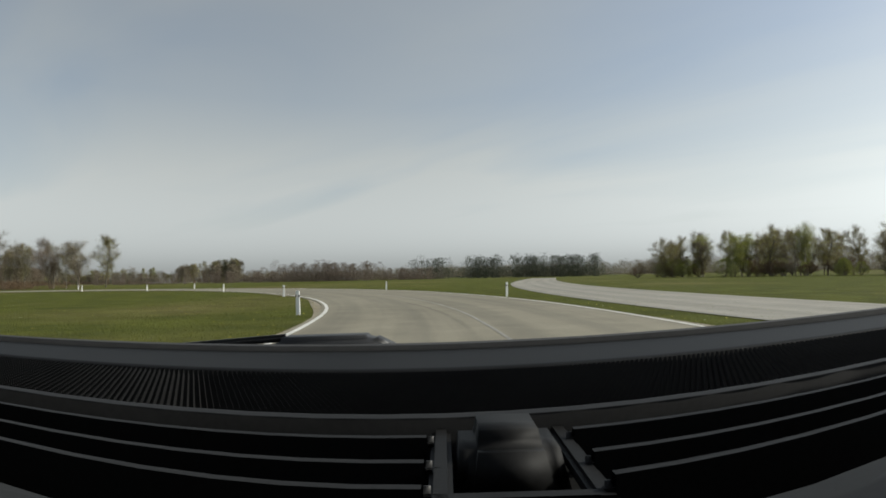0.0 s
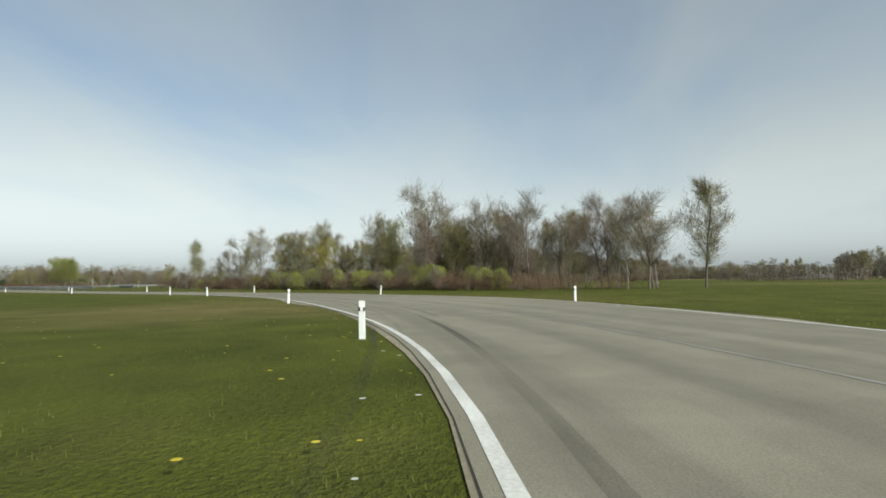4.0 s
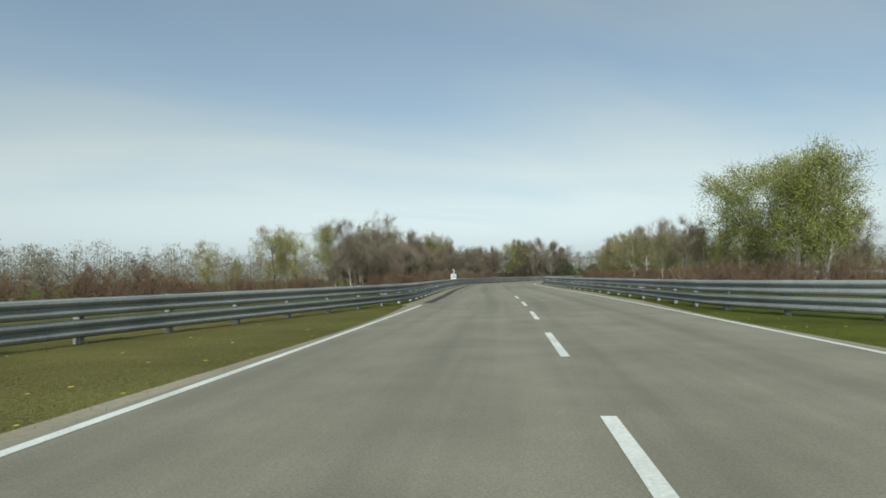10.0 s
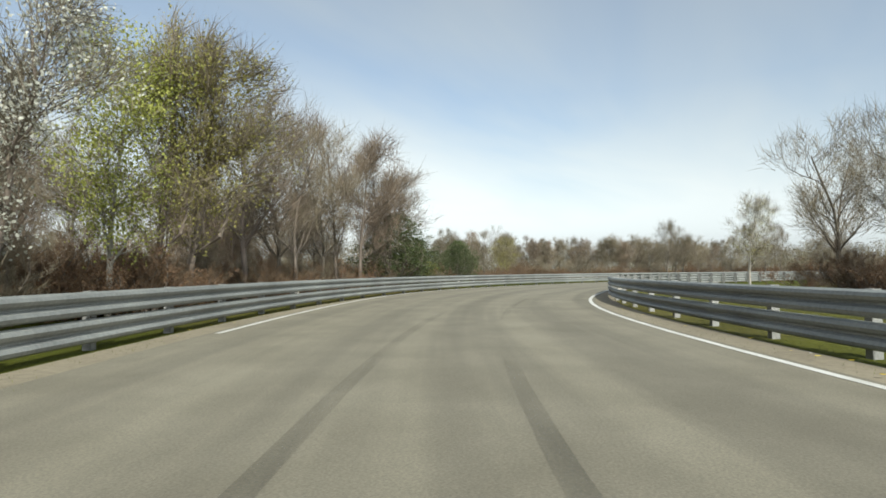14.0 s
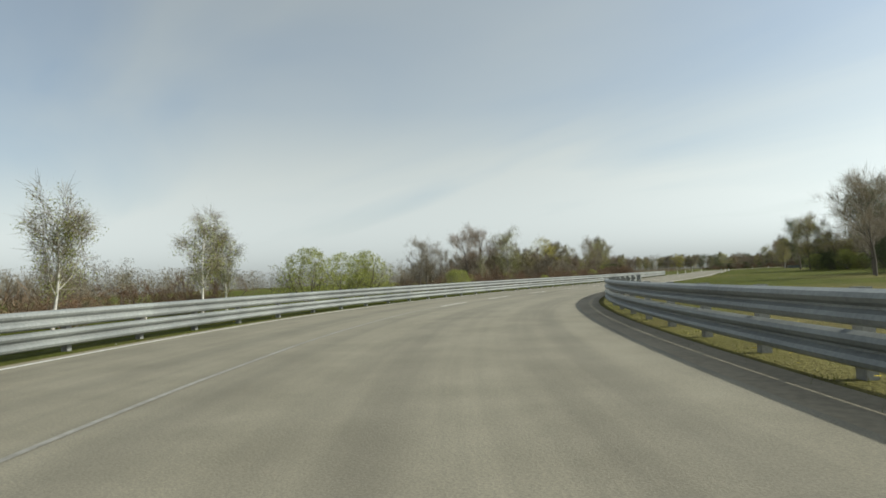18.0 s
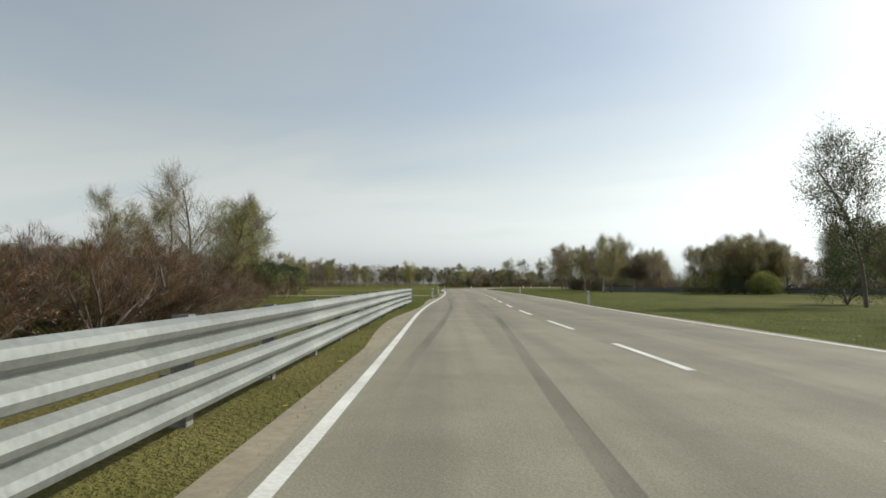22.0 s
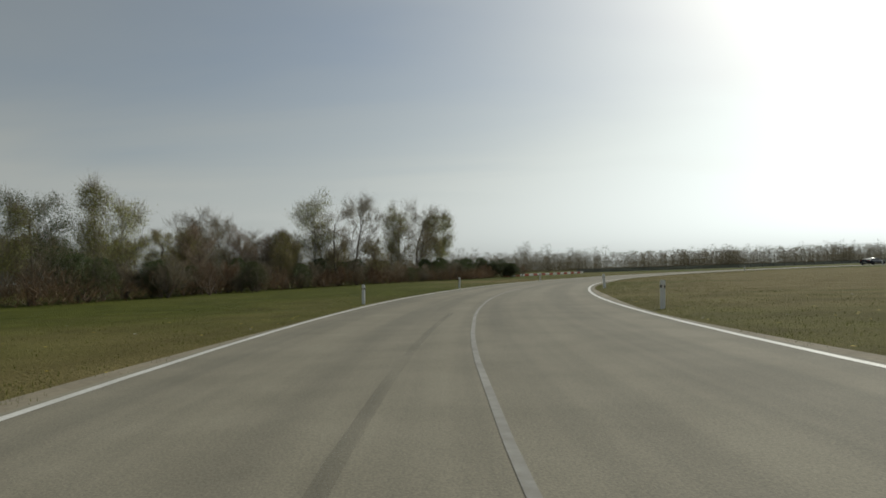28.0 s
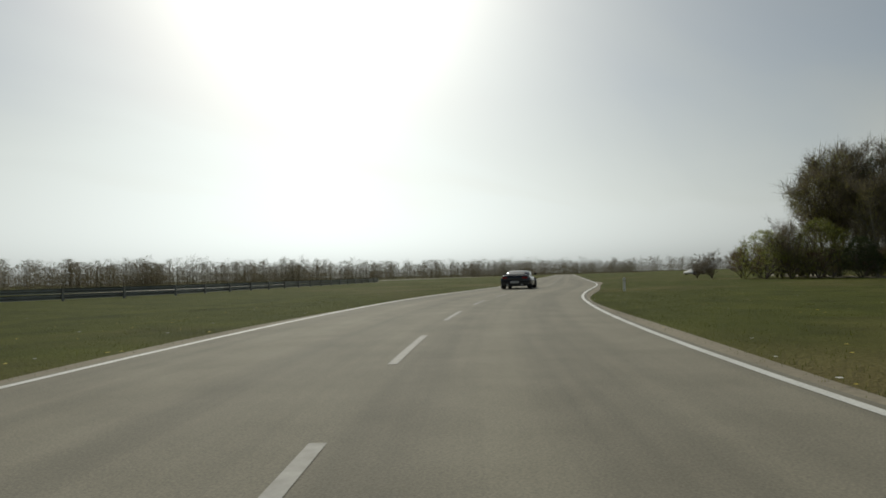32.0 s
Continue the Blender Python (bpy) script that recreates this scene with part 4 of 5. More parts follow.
# left of the second straight
beside([("bare", 20.22, 13.0, 4.3), ("bare", 20.24, 12.9, 4.5), ("bare", 20.42, 14.1, 3.7), ("gbush", 20.08, 7.9, 2.1), ("gbush", 20.14, 8.1, 2.1), ("red", 20.74, 15.5, 5.8), ("red", 20.84, 15.4, 6.3), ("red", 20.94, 15.1, 4.7), ("light", 20.88, 12.7, 6.2), ("birch", 21.04, 13.0, 4.9), ("bud", 21.20, 13.0, 3.9), ("yellow", 21.90, 16.8, 6.3), ("bud", 22.08, 16.1, 5.3), ("red", 21.18, 14.1, 3.2), ("birch", 21.28, 15.1, 3.3), ("birch", 21.32, 14.0, 3.7), ("red", 21.48, 15.1, 4.3), ("bud", 21.80, 16.9, 3.9), ("bare", 22.50, 18.9, 5.9), ("bare", 22.52, 18.0, 5.3), ("bud", 23.54, 24.0, 6.5), ("bare", 23.46, 18.0, 8.0), ("bud", 23.20, 17.0, 4.8), ("bare", 23.28, 17.0, 5.4), ("bud", 23.96, 20.0, 7.5), ("light", 24.38, 20.9, 9.6), ("light", 24.22, 20.9, 7.4), ("light", 24.10, 21.3, 8.0), ("light", 24.30, 20.5, 7.0), ("light", 24.04, 20.9, 5.3)])
beside([("gbush", 24.1, 18.8, 2.8), ("gbush", 24.25, 19.2, 3.0), ("gbush", 24.4, 18.6, 2.8), ("gbush", 23.95, 19.4, 2.8), ("bush", 24.2, 17.9, 2.0), ("bush", 24.0, 18.0, 2.2)])
belt_beside(20.2, 22.4, 10.5, 22, 44, ["grey", "bare", "red", "birch", "shrub"], 2.4, 3.8)
belt_beside(20.2, 22.7, 8.0, 12.5, 70, ["bush", "gbush", "thicket", "bracken"], 1.1, 1.9)
belt_beside(22.3, 22.8, 8.2, 11, 16, ["bush", "thicket", "bush"], 1.8, 2.8)
# dark leafy clump and woods right of the second straight
beside([("dark", 23.14, -15.5, 7.9), ("dbush", 23.3, -17.0, 3.2), ("bud", 22.72, -16.0, 7.6), ("dark", 22.70, -17.0, 6.7), ("dark", 22.60, -22.9, 10.8), ("dark", 22.42, -23.0, 10.0), ("dark", 22.22, -21.9, 8.0), ("bare", 21.94, -20.0, 5.4), ("bud", 22.58, -18.1, 4.9), ("bud", 22.38, -17.9, 4.7), ("bare", 20.68, -17.0, 6.9), ("bare", 20.54, -17.0, 6.7), ("red", 21.12, -19.0, 6.1), ("bud", 25.64, -17.0, 6.3), ("light", 25.10, -15.6, 7.5), ("bud", 24.86, -15.0, 6.3), ("bud", 24.92, -14.6, 4.8), ("red", 25.38, -29.9, 5.9), ("bud", 25.06, -30.0, 6.7), ("bud", 24.82, -28.0, 5.8), ("bud", 24.64, -28.0, 6.3)])
beside([("red", 21.1, -20.6, 6.6), ("dark", 21.05, -22.5, 7.2), ("bare", 20.9, -21.0, 6.0), ("dbush", 21.0, -18.6, 3.0), ("dbush", 20.8, -19.0, 2.8), ("dbush", 21.2, -19.0, 3.0)])
belt_beside(21.4, 23.3, -23, -38, 40, ["dark", "bud", "bare", "bud"], 4.0, 6.4)
belt_beside(21.4, 23.3, -20, -26, 50, ["bush", "gbush", "dbush"], 1.6, 3.0)
beside([("bud", 27.10, -18.0, 6.6), ("bud", 26.66, -18.0, 7.7), ("red", 26.44, -18.0, 8.0), ("bud", 26.34, -18.1, 6.6), ("bud", 26.12, -18.6, 6.2), ("pale", 25.86, -17.9, 6.2), ("pale", 25.78, -18.3, 5.5), ("bare", 25.62, -18.0, 6.5), ("bare", 25.54, -18.0, 5.9), ("red", 26.86, 43.1, 7.1), ("bud", 27.04, 44.0, 6.6), ("red", 27.38, 44.9, 7.7), ("bud", 27.56, 45.5, 7.8), ("bud", 27.88, 46.1, 7.3), ("red", 28.08, 47.1, 7.5), ("bud", 28.30, 47.4, 7.4), ("red", 28.66, 50.2, 6.8), ("yellow", 28.12, 20.9, 6.8), ("bud", 28.04, 42.9, 6.0), ("red", 28.28, 44.1, 6.3), ("bud", 28.56, 46.1, 6.4), ("bud", 28.86, 50.1, 6.0)])
belt_beside(25.3, 26.8, -20, -30, 40, ["bud", "grey", "red"], 4.0, 6.0)
belt_beside(25.2, 26.8, -18, -24, 50, ["shrub", "dbush", "thicket"], 1.4, 2.4)
belt_beside(23.8, 25.0, -36, -52, 34, ["bud", "bare", "dark"], 5.5, 8.0)
# meadow trees and the line of trees outside the last bend
beside([("light", 29.04, 23.9, 5.4), ("dark", 29.12, 24.0, 5.7), ("light", 29.28, 23.8, 7.3), ("light", 29.38, 25.0, 7.1), ("bare", 29.68, 26.1, 6.5), ("bare", 29.84, 27.0, 6.2), ("red", 30.00, 26.1, 4.9), ("light", 30.18, 25.5, 9.7), ("bare", 30.24, 24.1, 8.5), ("bare", 30.28, 22.6, 8.7), ("light", 30.78, 27.0, 10.0), ("bare", 30.92, 27.5, 10.2), ("light", 31.16, 28.4, 10.1), ("bare", 30.78, 27.0, 9.1), ("bare", 29.66, 26.0, 6.1), ("red", 29.86, 25.5, 5.5)])
beside([("dbush", 31.0, 21.8, 2.6), ("dbush", 31.08, 22.6, 3.0), ("bush", 31.2, 22.4, 2.6), ("dbush", 31.4, 23.2, 2.4), ("bush", 31.6, 24.0, 2.2)])
for key, x, y, h in [("light", -354, 201, 10.6), ("light", -355.5, 202, 9.6), ("bare", -328, 137, 11.0), ("bare", -325, 138, 11.7), ("bare", -323, 139, 9.0)]:
    plant(key, x, y, h)
belt_beside(29.0, 31.0, 20.5, 26, 90, ["bush", "dbush", "shrub", "shrub"], 1.8, 3.0)
belt_beside(29.4, 30.8, 22, 29, 24, ["bare", "red", "bud"], 3.5, 5.4)
belt([(-392, 40), (-400, 90), (-404, 130), (-420, 170)], -20, 110, ["bud", "red", "grey", "grey"], 5.5, 8.0)
belt([(-404, 150), (-392, 210), (-372, 262)], -18, 60, ["bud", "grey", "dark"], 5.5, 8.0)
for key, x, y, h in [("shrub", -250, 204, 3.2), ("shrub", -250, 201, 4.0), ("grey", -249, 196, 11.6), ("bud", -250, 196, 11.1), ("grey", -251, 193, 10.2), ("dark", -252, 190, 11.0), ("bud", -253, 188, 10.2), ("shrub", -249, 207, 3.4), ("shrub", -247, 209, 2.6), ("bud", -263, 187, 10.4)]:
    plant(key, x, y, h)
belt([(-248, 196), (-249, 192), (-254, 166)], -12, 26, ["bud", "grey", "pale", "grey"], 7.0, 9.4)
belt([(-250, 204), (-252, 200), (-257, 168)], -6, 56, ["shrub", "bush", "shrub", "gbush"], 2.2, 3.8)
for key, x, y, h in [("grey", -249, 196, 11.6), ("bud", -248, 194, 11.8), ("grey", -250, 192, 12.0), ("pale", -255, 193, 9.4), ("grey", -252, 190, 11.6), ("bud", -254, 187, 10.6), ("gbush", -256, 201, 5.4), ("shrub", -256, 199, 6.0), ("bush", -254, 203, 4.4), ("gbush", -256, 197, 6.2), ("shrub", -254, 200, 6.0), ("bud", -251, 197, 9.4), ("dark", -255, 189, 8.0), ("dbush", -257, 194, 3.6), ("dbush", -258, 190, 3.6), ("bush", -257, 196, 3.8)]:
    plant(key, x, y, h)
belt([(-236, 206), (-246, 204)], -7, 14, ["shrub", "grey"], 2.0, 2.8)
# tall back row of the first wood, the edge of the wood by the meadow path, and dense bushes at their feet
belt_beside(5.9, 7.2, -28, -36, 26, ["red", "bare", "pale", "bud"], 7.0, 9.8)
belt_beside(24.5, 24.95, -24.5, -33, 18, ["bud", "bare", "bud"], 4.6, 6.0)
belt_beside(24.45, 24.95, -24, -29, 16, ["dbush", "gbush"], 2.0, 3.0)
belt_beside(22.2, 23.05, -16.2, -19.5, 18, ["dbush", "dbush", "gbush"], 2.2, 3.2)
belt_beside(24.02, 24.34, 17.2, 20.5, 22, ["gbush", "gbush", "dbush"], 2.4, 3.1)
belt([(-356, 193), (-351.5, 194.2), (-349, 194.6), (-346.5, 195), (-343, 195)], -3.5, 30, ["dbush"], 2.0, 2.9)
belt([(-356, 193), (-351.5, 194.2), (-347, 194.6)], -3.0, 8, ["dbush"], 2.9, 3.3)


def undergrowth(name, bands, label, seed):
    """Tangle of stems and dead leaves that closes a wood at its foot, as one mesh."""
    rng = random.Random(seed)
    verts, faces = [], []
    for (u0, u1, lat0, lat1), count, tall in bands:
        for _ in range(count):
            c = at(rng.uniform(u0, u1), rng.uniform(lat0, lat1))
            h, w = tall * rng.uniform(0.6, 1.25), tall * rng.uniform(0.6, 1.1)
            for _ in range(170):
                r, a = w * rng.random() ** 0.6, rng.uniform(0, 6.28)
                z = h * (1 - (r / w) ** 2 * 0.6) * rng.random() ** 0.8 * 0.8
                p = c + Vector((r * math.cos(a), r * math.sin(a), z))
                d = Vector((math.cos(a) * 0.5 + rng.gauss(0, 0.4), math.sin(a) * 0.5 + rng.gauss(0, 0.4), rng.uniform(0.2, 1.2))).normalized()
                twig(verts, faces, p, d, rng.uniform(0.25, 0.7), rng.uniform(0.006, 0.02), rng)
    return tagged(new(name, mesh_of(name, verts, faces, M["bramble"])), label, "undergrowth", kind="stuff")


undergrowth("undergrowth", [((6.0, 8.9, -18.5, -27), 190, 2.0), ((8.0, 9.9, 18, 28), 110, 1.8), ((12.1, 12.8, 8, 13), 60, 1.6), ((12.9, 15.4, 8, 18), 150, 1.6), ((11.4, 13.3, -10.5, -22), 110, 1.5), ((14.4, 15.4, -14, -20), 40, 1.6),
                            ((20.3, 22.8, 9, 18), 110, 1.5), ((21.3, 23.3, -20.5, -34), 120, 1.9), ((25.2, 26.9, -19, -29), 110, 1.9), ((29.0, 31.0, 20.5, 27), 120, 2.0), ((24.0, 29.5, 44, 62), 260, 2.2), ((16.2, 19.0, 11, 24), 110, 1.5), ((24.02, 24.36, 17.4, 20.5), 36, 2.0), ((30.9, 31.2, 20.5, 26), 50, 1.7), ((22.9, 23.6, 13, 20), 50, 1.5)],
            "brown tangle of stems and dead leaves under the trees", 31)


def far_wood(name, rings, mat, label, low, high, seed, leaf_size, per, thick=3.0):
    """Distant wood as one mesh: loose crowns of upright twigs and small leaves on thin stems, over a low thicket."""
    rng = random.Random(seed)
    verts, faces = [], []
    for (x0, y0), (x1, y1), count, depth in rings:
        for _ in range(int(count * thick)):
            q = rng.random()
            x, y = x0 + (x1 - x0) * q + rng.uniform(-depth, depth), y0 + (y1 - y0) * q + rng.uniform(-depth, depth)
            h = rng.uniform(low, high) * (1.15 if rng.random() < 0.15 else 1.0)
            w = h * rng.uniform(0.3, 0.5)
            tube(verts, faces, Vector((x, y, 0)), Vector((x, y, h * 0.8)), 0.1, 0.04, 3)
            for _ in range(per // 2):
                r, a = w * 2.6 * rng.random() ** 0.5, rng.uniform(0, 6.28)
                leaf(verts, faces, Vector((x + r * math.cos(a), y + r * math.sin(a), h * 0.5 * rng.random() ** 1.2 + 0.1)), leaf_size, rng)
            for k in range(per):
                z = rng.random() ** 0.8
                r = w * (0.35 + 0.75 * math.sin(math.pi * min(z + 0.12, 1.0))) * rng.random() ** 0.5
                a = rng.uniform(0, 6.28)
                p = Vector((x + r * math.cos(a), y + r * math.sin(a), h * (0.05 + 0.93 * z)))
                if k % 3:
                    leaf(verts, faces, p, leaf_size, rng)
                else:
                    twig(verts, faces, p, Vector((math.cos(a) * 0.5, math.sin(a) * 0.5, 1.0)).normalized(), h * rng.uniform(0.04, 0.09), leaf_size * 0.14, rng)
    return tagged(new(name, mesh_of(name, verts, faces, mat)), label, "woodland", kind="stuff")


far_wood("distant_wood", [((-700, 480), (-300, 620), 120, 30), ((-330, 560), (40, 560), 130, 30), ((40, 560), (300, 300), 90, 30), ((300, 300), (330, -100), 60, 30), ((-640, 60), (-700, 480), 90, 30), ((-640, 60), (-480, -180), 80, 30),
                          ((-480, -190), (-200, -330), 110, 25), ((-200, -330), (60, -220), 90, 30), ((60, -220), (330, -100), 60, 30)],
         M["far_leaf"], "hazy far line of leafless and budding woodland", 9.0, 14, 5, 0.6, 110)
far_wood("nearer_wood", [((-390, 305), (-290, 345), 26, 10), ((-470, 40), (-440, 240), 60, 15), ((-330, -170), (-440, -60), 60, 15), ((-180, -200), (-320, -180), 60, 12), ((-60, -110), (-170, -190), 50, 12)],
         M["far_leaf"], "line of leafless and budding woodland across the field", 6.4, 10.0, 7, 0.28, 220, 2.5)
far_wood("wood_beyond_bend", [((-430, 290), (-262, 354), 90, 12), ((-262, 354), (-190, 342), 64, 10), ((-190, 342), (-60, 334), 76, 12), ((-60, 334), (60, 320), 50, 15)], M["far_leaf"], "even line of budding woodland beyond the last bend", 5.0, 7.4, 8, 0.24, 260, 2.6)
far_wood("field_wood", [((-135, 141), (-111, 161), 40, 4)], M["far_brown"], "rounded brown leafless wood across the field", 4.6, 6.2, 12, 0.22, 320, 2.0)
far_wood("field_bushes", [((-152, 128), (-136, 140), 20, 4), ((-109, 163), (-96, 173), 22, 4), ((-190, 108), (-152, 128), 20, 4)], M["far_brown"], "low brown bushes at the wood's edge", 2.8, 4.0, 13, 0.2, 220, 2.0)
far_wood("distant_pines", [((-113, 181), (-105, 188), 16, 2), ((-99, 193), (-90, 199), 26, 2), ((-86, 201), (-77, 206), 24, 2), ((-75, 207), (-62, 214), 34, 2)], M["far_pine"], "far stand of dark pines", 6.2, 7.6, 6, 0.3, 190, 1.5)


# ---- guard rails ----
BEAM = [(0.0, -0.155), (0.066, -0.128), (0.083, -0.085), (0.062, -0.045), (0.004, -0.012), (0.004, 0.012), (0.062, 0.045), (0.083, 0.085), (0.066, 0.128), (0.0, 0.155)]


def beam_mesh(us, lat, side, z0):
    """A pressed steel beam with two ribs, swept along the road; its ribs face the asphalt."""
    ring = BEAM + [(d - 0.006, z) for d, z in reversed(BEAM)]
    verts, faces, n = [], [], len(ring)
    for u in us:
        for d, z in ring:
            verts.append(at(u, lat(u) - side * d, z0 + z))
    for k in range(len(us) - 1):
        for j in range(n):
            a, b = k * n + j, k * n + (j + 1) % n
            faces.append((a, b, b + n, a + n))
    faces.append(tuple(range(n)))
    faces.append(tuple(range((len(us) - 1) * n, len(us) * n))[::-1])
    return mesh_of("beam", verts, faces, M["steel"], False)


def rail_post_mesh():
    bm = box_bm(0.12, 0.012, 0.84, (0, 0.055, 0.36))
    box_bm(0.012, 0.11, 0.84, (-0.054, 0, 0.36), bm=bm)
    box_bm(0.012, 0.11, 0.84, (0.054, 0, 0.36), bm=bm)
    box_bm(0.09, 0.1, 0.16, (0, -0.1, 0.62), 0.01, bm=bm)
    box_bm(0.09, 0.1, 0.16, (0, -0.1, 0.28), 0.01, bm=bm)
    return bm_mesh("post", bm, M["post_steel"])


POST_MESH = rail_post_mesh()
bm = box_bm(0.02, 0.11, 0.1, (0, -0.05, 0), 0.006)
box_bm(0.03, 0.02, 0.06, (0, 0.01, 0), 0.004, bm=bm)
TAB_MESH = bm_mesh("reflector_tab", bm, M["reflector"])


def guard_rail(u0, u1, lat, side, label, levels=(0.62, 0.27)):
    """Steel guard rail on the given side of the road: beams of about four metres, and posts."""
    thing = tagged(new("guard_rail"), label, "guard rail")
    us = steps_along(u0, u1, 4.0)
    for a, b in zip(us, us[1:]):
        for z in levels:
            part("beam", beam_mesh([a + (b - a) * q / 4 for q in range(5)], lat, side, z), thing)
    for k, u in enumerate([u for u in steps_along(u0 + 0.03, u1, 2.0) if u < us[-1]]):
        ob = part("post", POST_MESH, thing)
        p = at(u, lat(u) + side * 0.13)
        ob.matrix_basis = pose(p.x, p.y, 0, 0, 0, heading(u) + (90 if side > 0 else -90) + 180)
        if k % 8 == 3:
            tab = part("reflector", TAB_MESH, thing, "small white reflector")
            p = at(u, lat(u) - side * 0.03, 0.45)
            tab.matrix_basis = pose(p.x, p.y, p.z, 0, 0, heading(u) + (90 if side > 0 else -90) + 180)
    # rounded end pieces
    for u in (us[0], us[-1]):
        for z in levels:
            bm = bmesh.new()
            bmesh.ops.create_cone(bm, cap_ends=True, segments=14, radius1=0.09, radius2=0.09, depth=0.31)
            p = at(u, lat(u), z)
            bmesh.ops.translate(bm, vec=p, verts=bm.verts)
            part("end_piece", bm_mesh("end_piece", bm, M["steel"], False), thing)
    return thing


def ease(u, u0, u1, a, b):
    q = min(max((u - u0) / (u1 - u0), 0), 1)
    return a + (b - a) * q * q * (3 - 2 * q)


guard_rail(10.0, 23.2, lambda u: ease(u, 10.2, 11.1, 8.4, 4.5), 1, "double-beam galvanised guard rail along the outer road edge")
guard_rail(10.1, 20.2, lambda u: -ease(u, 10.05, 10.75, 11.6, 4.7) - (half(u, -1) - 3.75 if u > 16.4 else 0.0), -1, "double-beam galvanised guard rail inside the bend")


def free_rail(points, label, levels=(0.5, 0.2)):
    """A straight-sided rail away from the road."""
    thing = tagged(new("guard_rail"), label, "guard rail")
    pts = [Vector((*p, 0)) for p in points]
    for a, b in zip(pts, pts[1:]):
        n = max(1, round((b - a).length / 4))
        d = (b - a).normalized()
        side = Vector((-d.y, d.x, 0))
        for k in range(n):
            p, q = a.lerp(b, k / n), a.lerp(b, (k + 1) / n)
            for z in levels:
                ring = BEAM + [(w - 0.006, h) for w, h in reversed(BEAM)]
                verts = [e + side * w + Vector((0, 0, z + h)) for e in (p, q) for w, h in ring]
                m = len(ring)
                faces = [(j, (j + 1) % m, (j + 1) % m + m, j + m) for j in range(m)] + [tuple(range(m))[::-1], tuple(range(m, 2 * m))]
                part("beam", mesh_of("beam", verts, faces, M["steel"]), thing)
            ob = part("post", POST_MESH, thing)
            ob.matrix_basis = pose(p.x - side.x * 0.12, p.y - side.y * 0.12, 0, 0, 0, math.degrees(math.atan2(d.y, d.x)) + 180)
    return thing


free_rail([(-322, 61), (-311, 58.5), (-300, 57), (-288, 56)], "low weathered guard rail at the edge of the meadow")
free_rail([(-326, 231), (-312, 230), (-292, 234), (-270, 247), (-235, 267)], "guard rail beyond the last bend", (0.62, 0.27))
free_rail([(-289, 190.8), (-286.5, 181), (-288, 168)], "guard rail inside the last bend", (0.62, 0.27))
free_rail([(-175, -30), (-190, -44), (-206, -52)], "far guard rail behind the birch wood")


# ---- delineator posts ----
def delineator():
    thing = tagged(new("delineator_post"), "white plastic road edge post with dark band", "edge post", "edge posts along the road")
    bm = bmesh.new()
    ring = [(-0.05, -0.04), (0.05, -0.04), (0.06, 0.0), (0.03, 0.045), (-0.03, 0.045), (-0.06, 0.0)]
    rows = []
    for z, s in ((-0.05, 1.0), (0.4, 0.97), (0.62, 0.94)):
        rows.append([bm.verts.new((x * s, y * s, z + (0.05 * (0.045 - y) / 0.09 if z > 0.6 else 0))) for x, y in ring])
    for a, b in zip(rows, rows[1:]):
        for j in range(6):
            bm.faces.new((a[j], a[(j + 1) % 6], b[(j + 1) % 6], b[j]))
    bm.faces.new(rows[-1])
    part("shaft", bm_mesh("shaft", bm, M["plastic_white"]), thing)
    part("band", bm_mesh("band", box_bm(0.118, 0.09, 0.09, (0, 0.002, 0.52), 0.012, pose(0, 0, 0, 0, 6, 0)), M["plastic_black"]), thing, "black slanted band")
    part("reflector", bm_mesh("reflector", box_bm(0.05, 0.012, 0.07, (0, -0.048, 0.52), 0.004), M["reflector"]), thing, "small pale reflector")
    return thing


first_post = delineator()
spots = [(u, 4.3) for u in (0.82, 1.78, 2.86, 3.95, 4.6, 5.6, 6.7, 7.1, 8.14, 9.42, 10.03, 23.87, 24.6, 25.9, 26.97, 28.04, 28.86, 29.56, 30.4)]
spots += [(u, -4.3) for u in (1.3, 2.32, 4.2, 5.3, 6.23, 7.15, 8.18, 9.52, 23.3, 24.7, 28.6, 29.34, 32.0)] + [(33.4, -5.4)]
for k, (u, lat) in enumerate(spots):
    p = at(u, lat + (half(u, 1) - 3.75 if lat > 0 else 3.75 - half(u, -1)))
    m = pose(p.x, p.y, 0, (k % 5 - 2) * 1.2, (k % 3 - 1) * 2.0, heading(u) + (k % 4 - 1.5) * 6)
    if k:
        copy_thing(first_post, m)
    else:
        first_post.matrix_basis = m

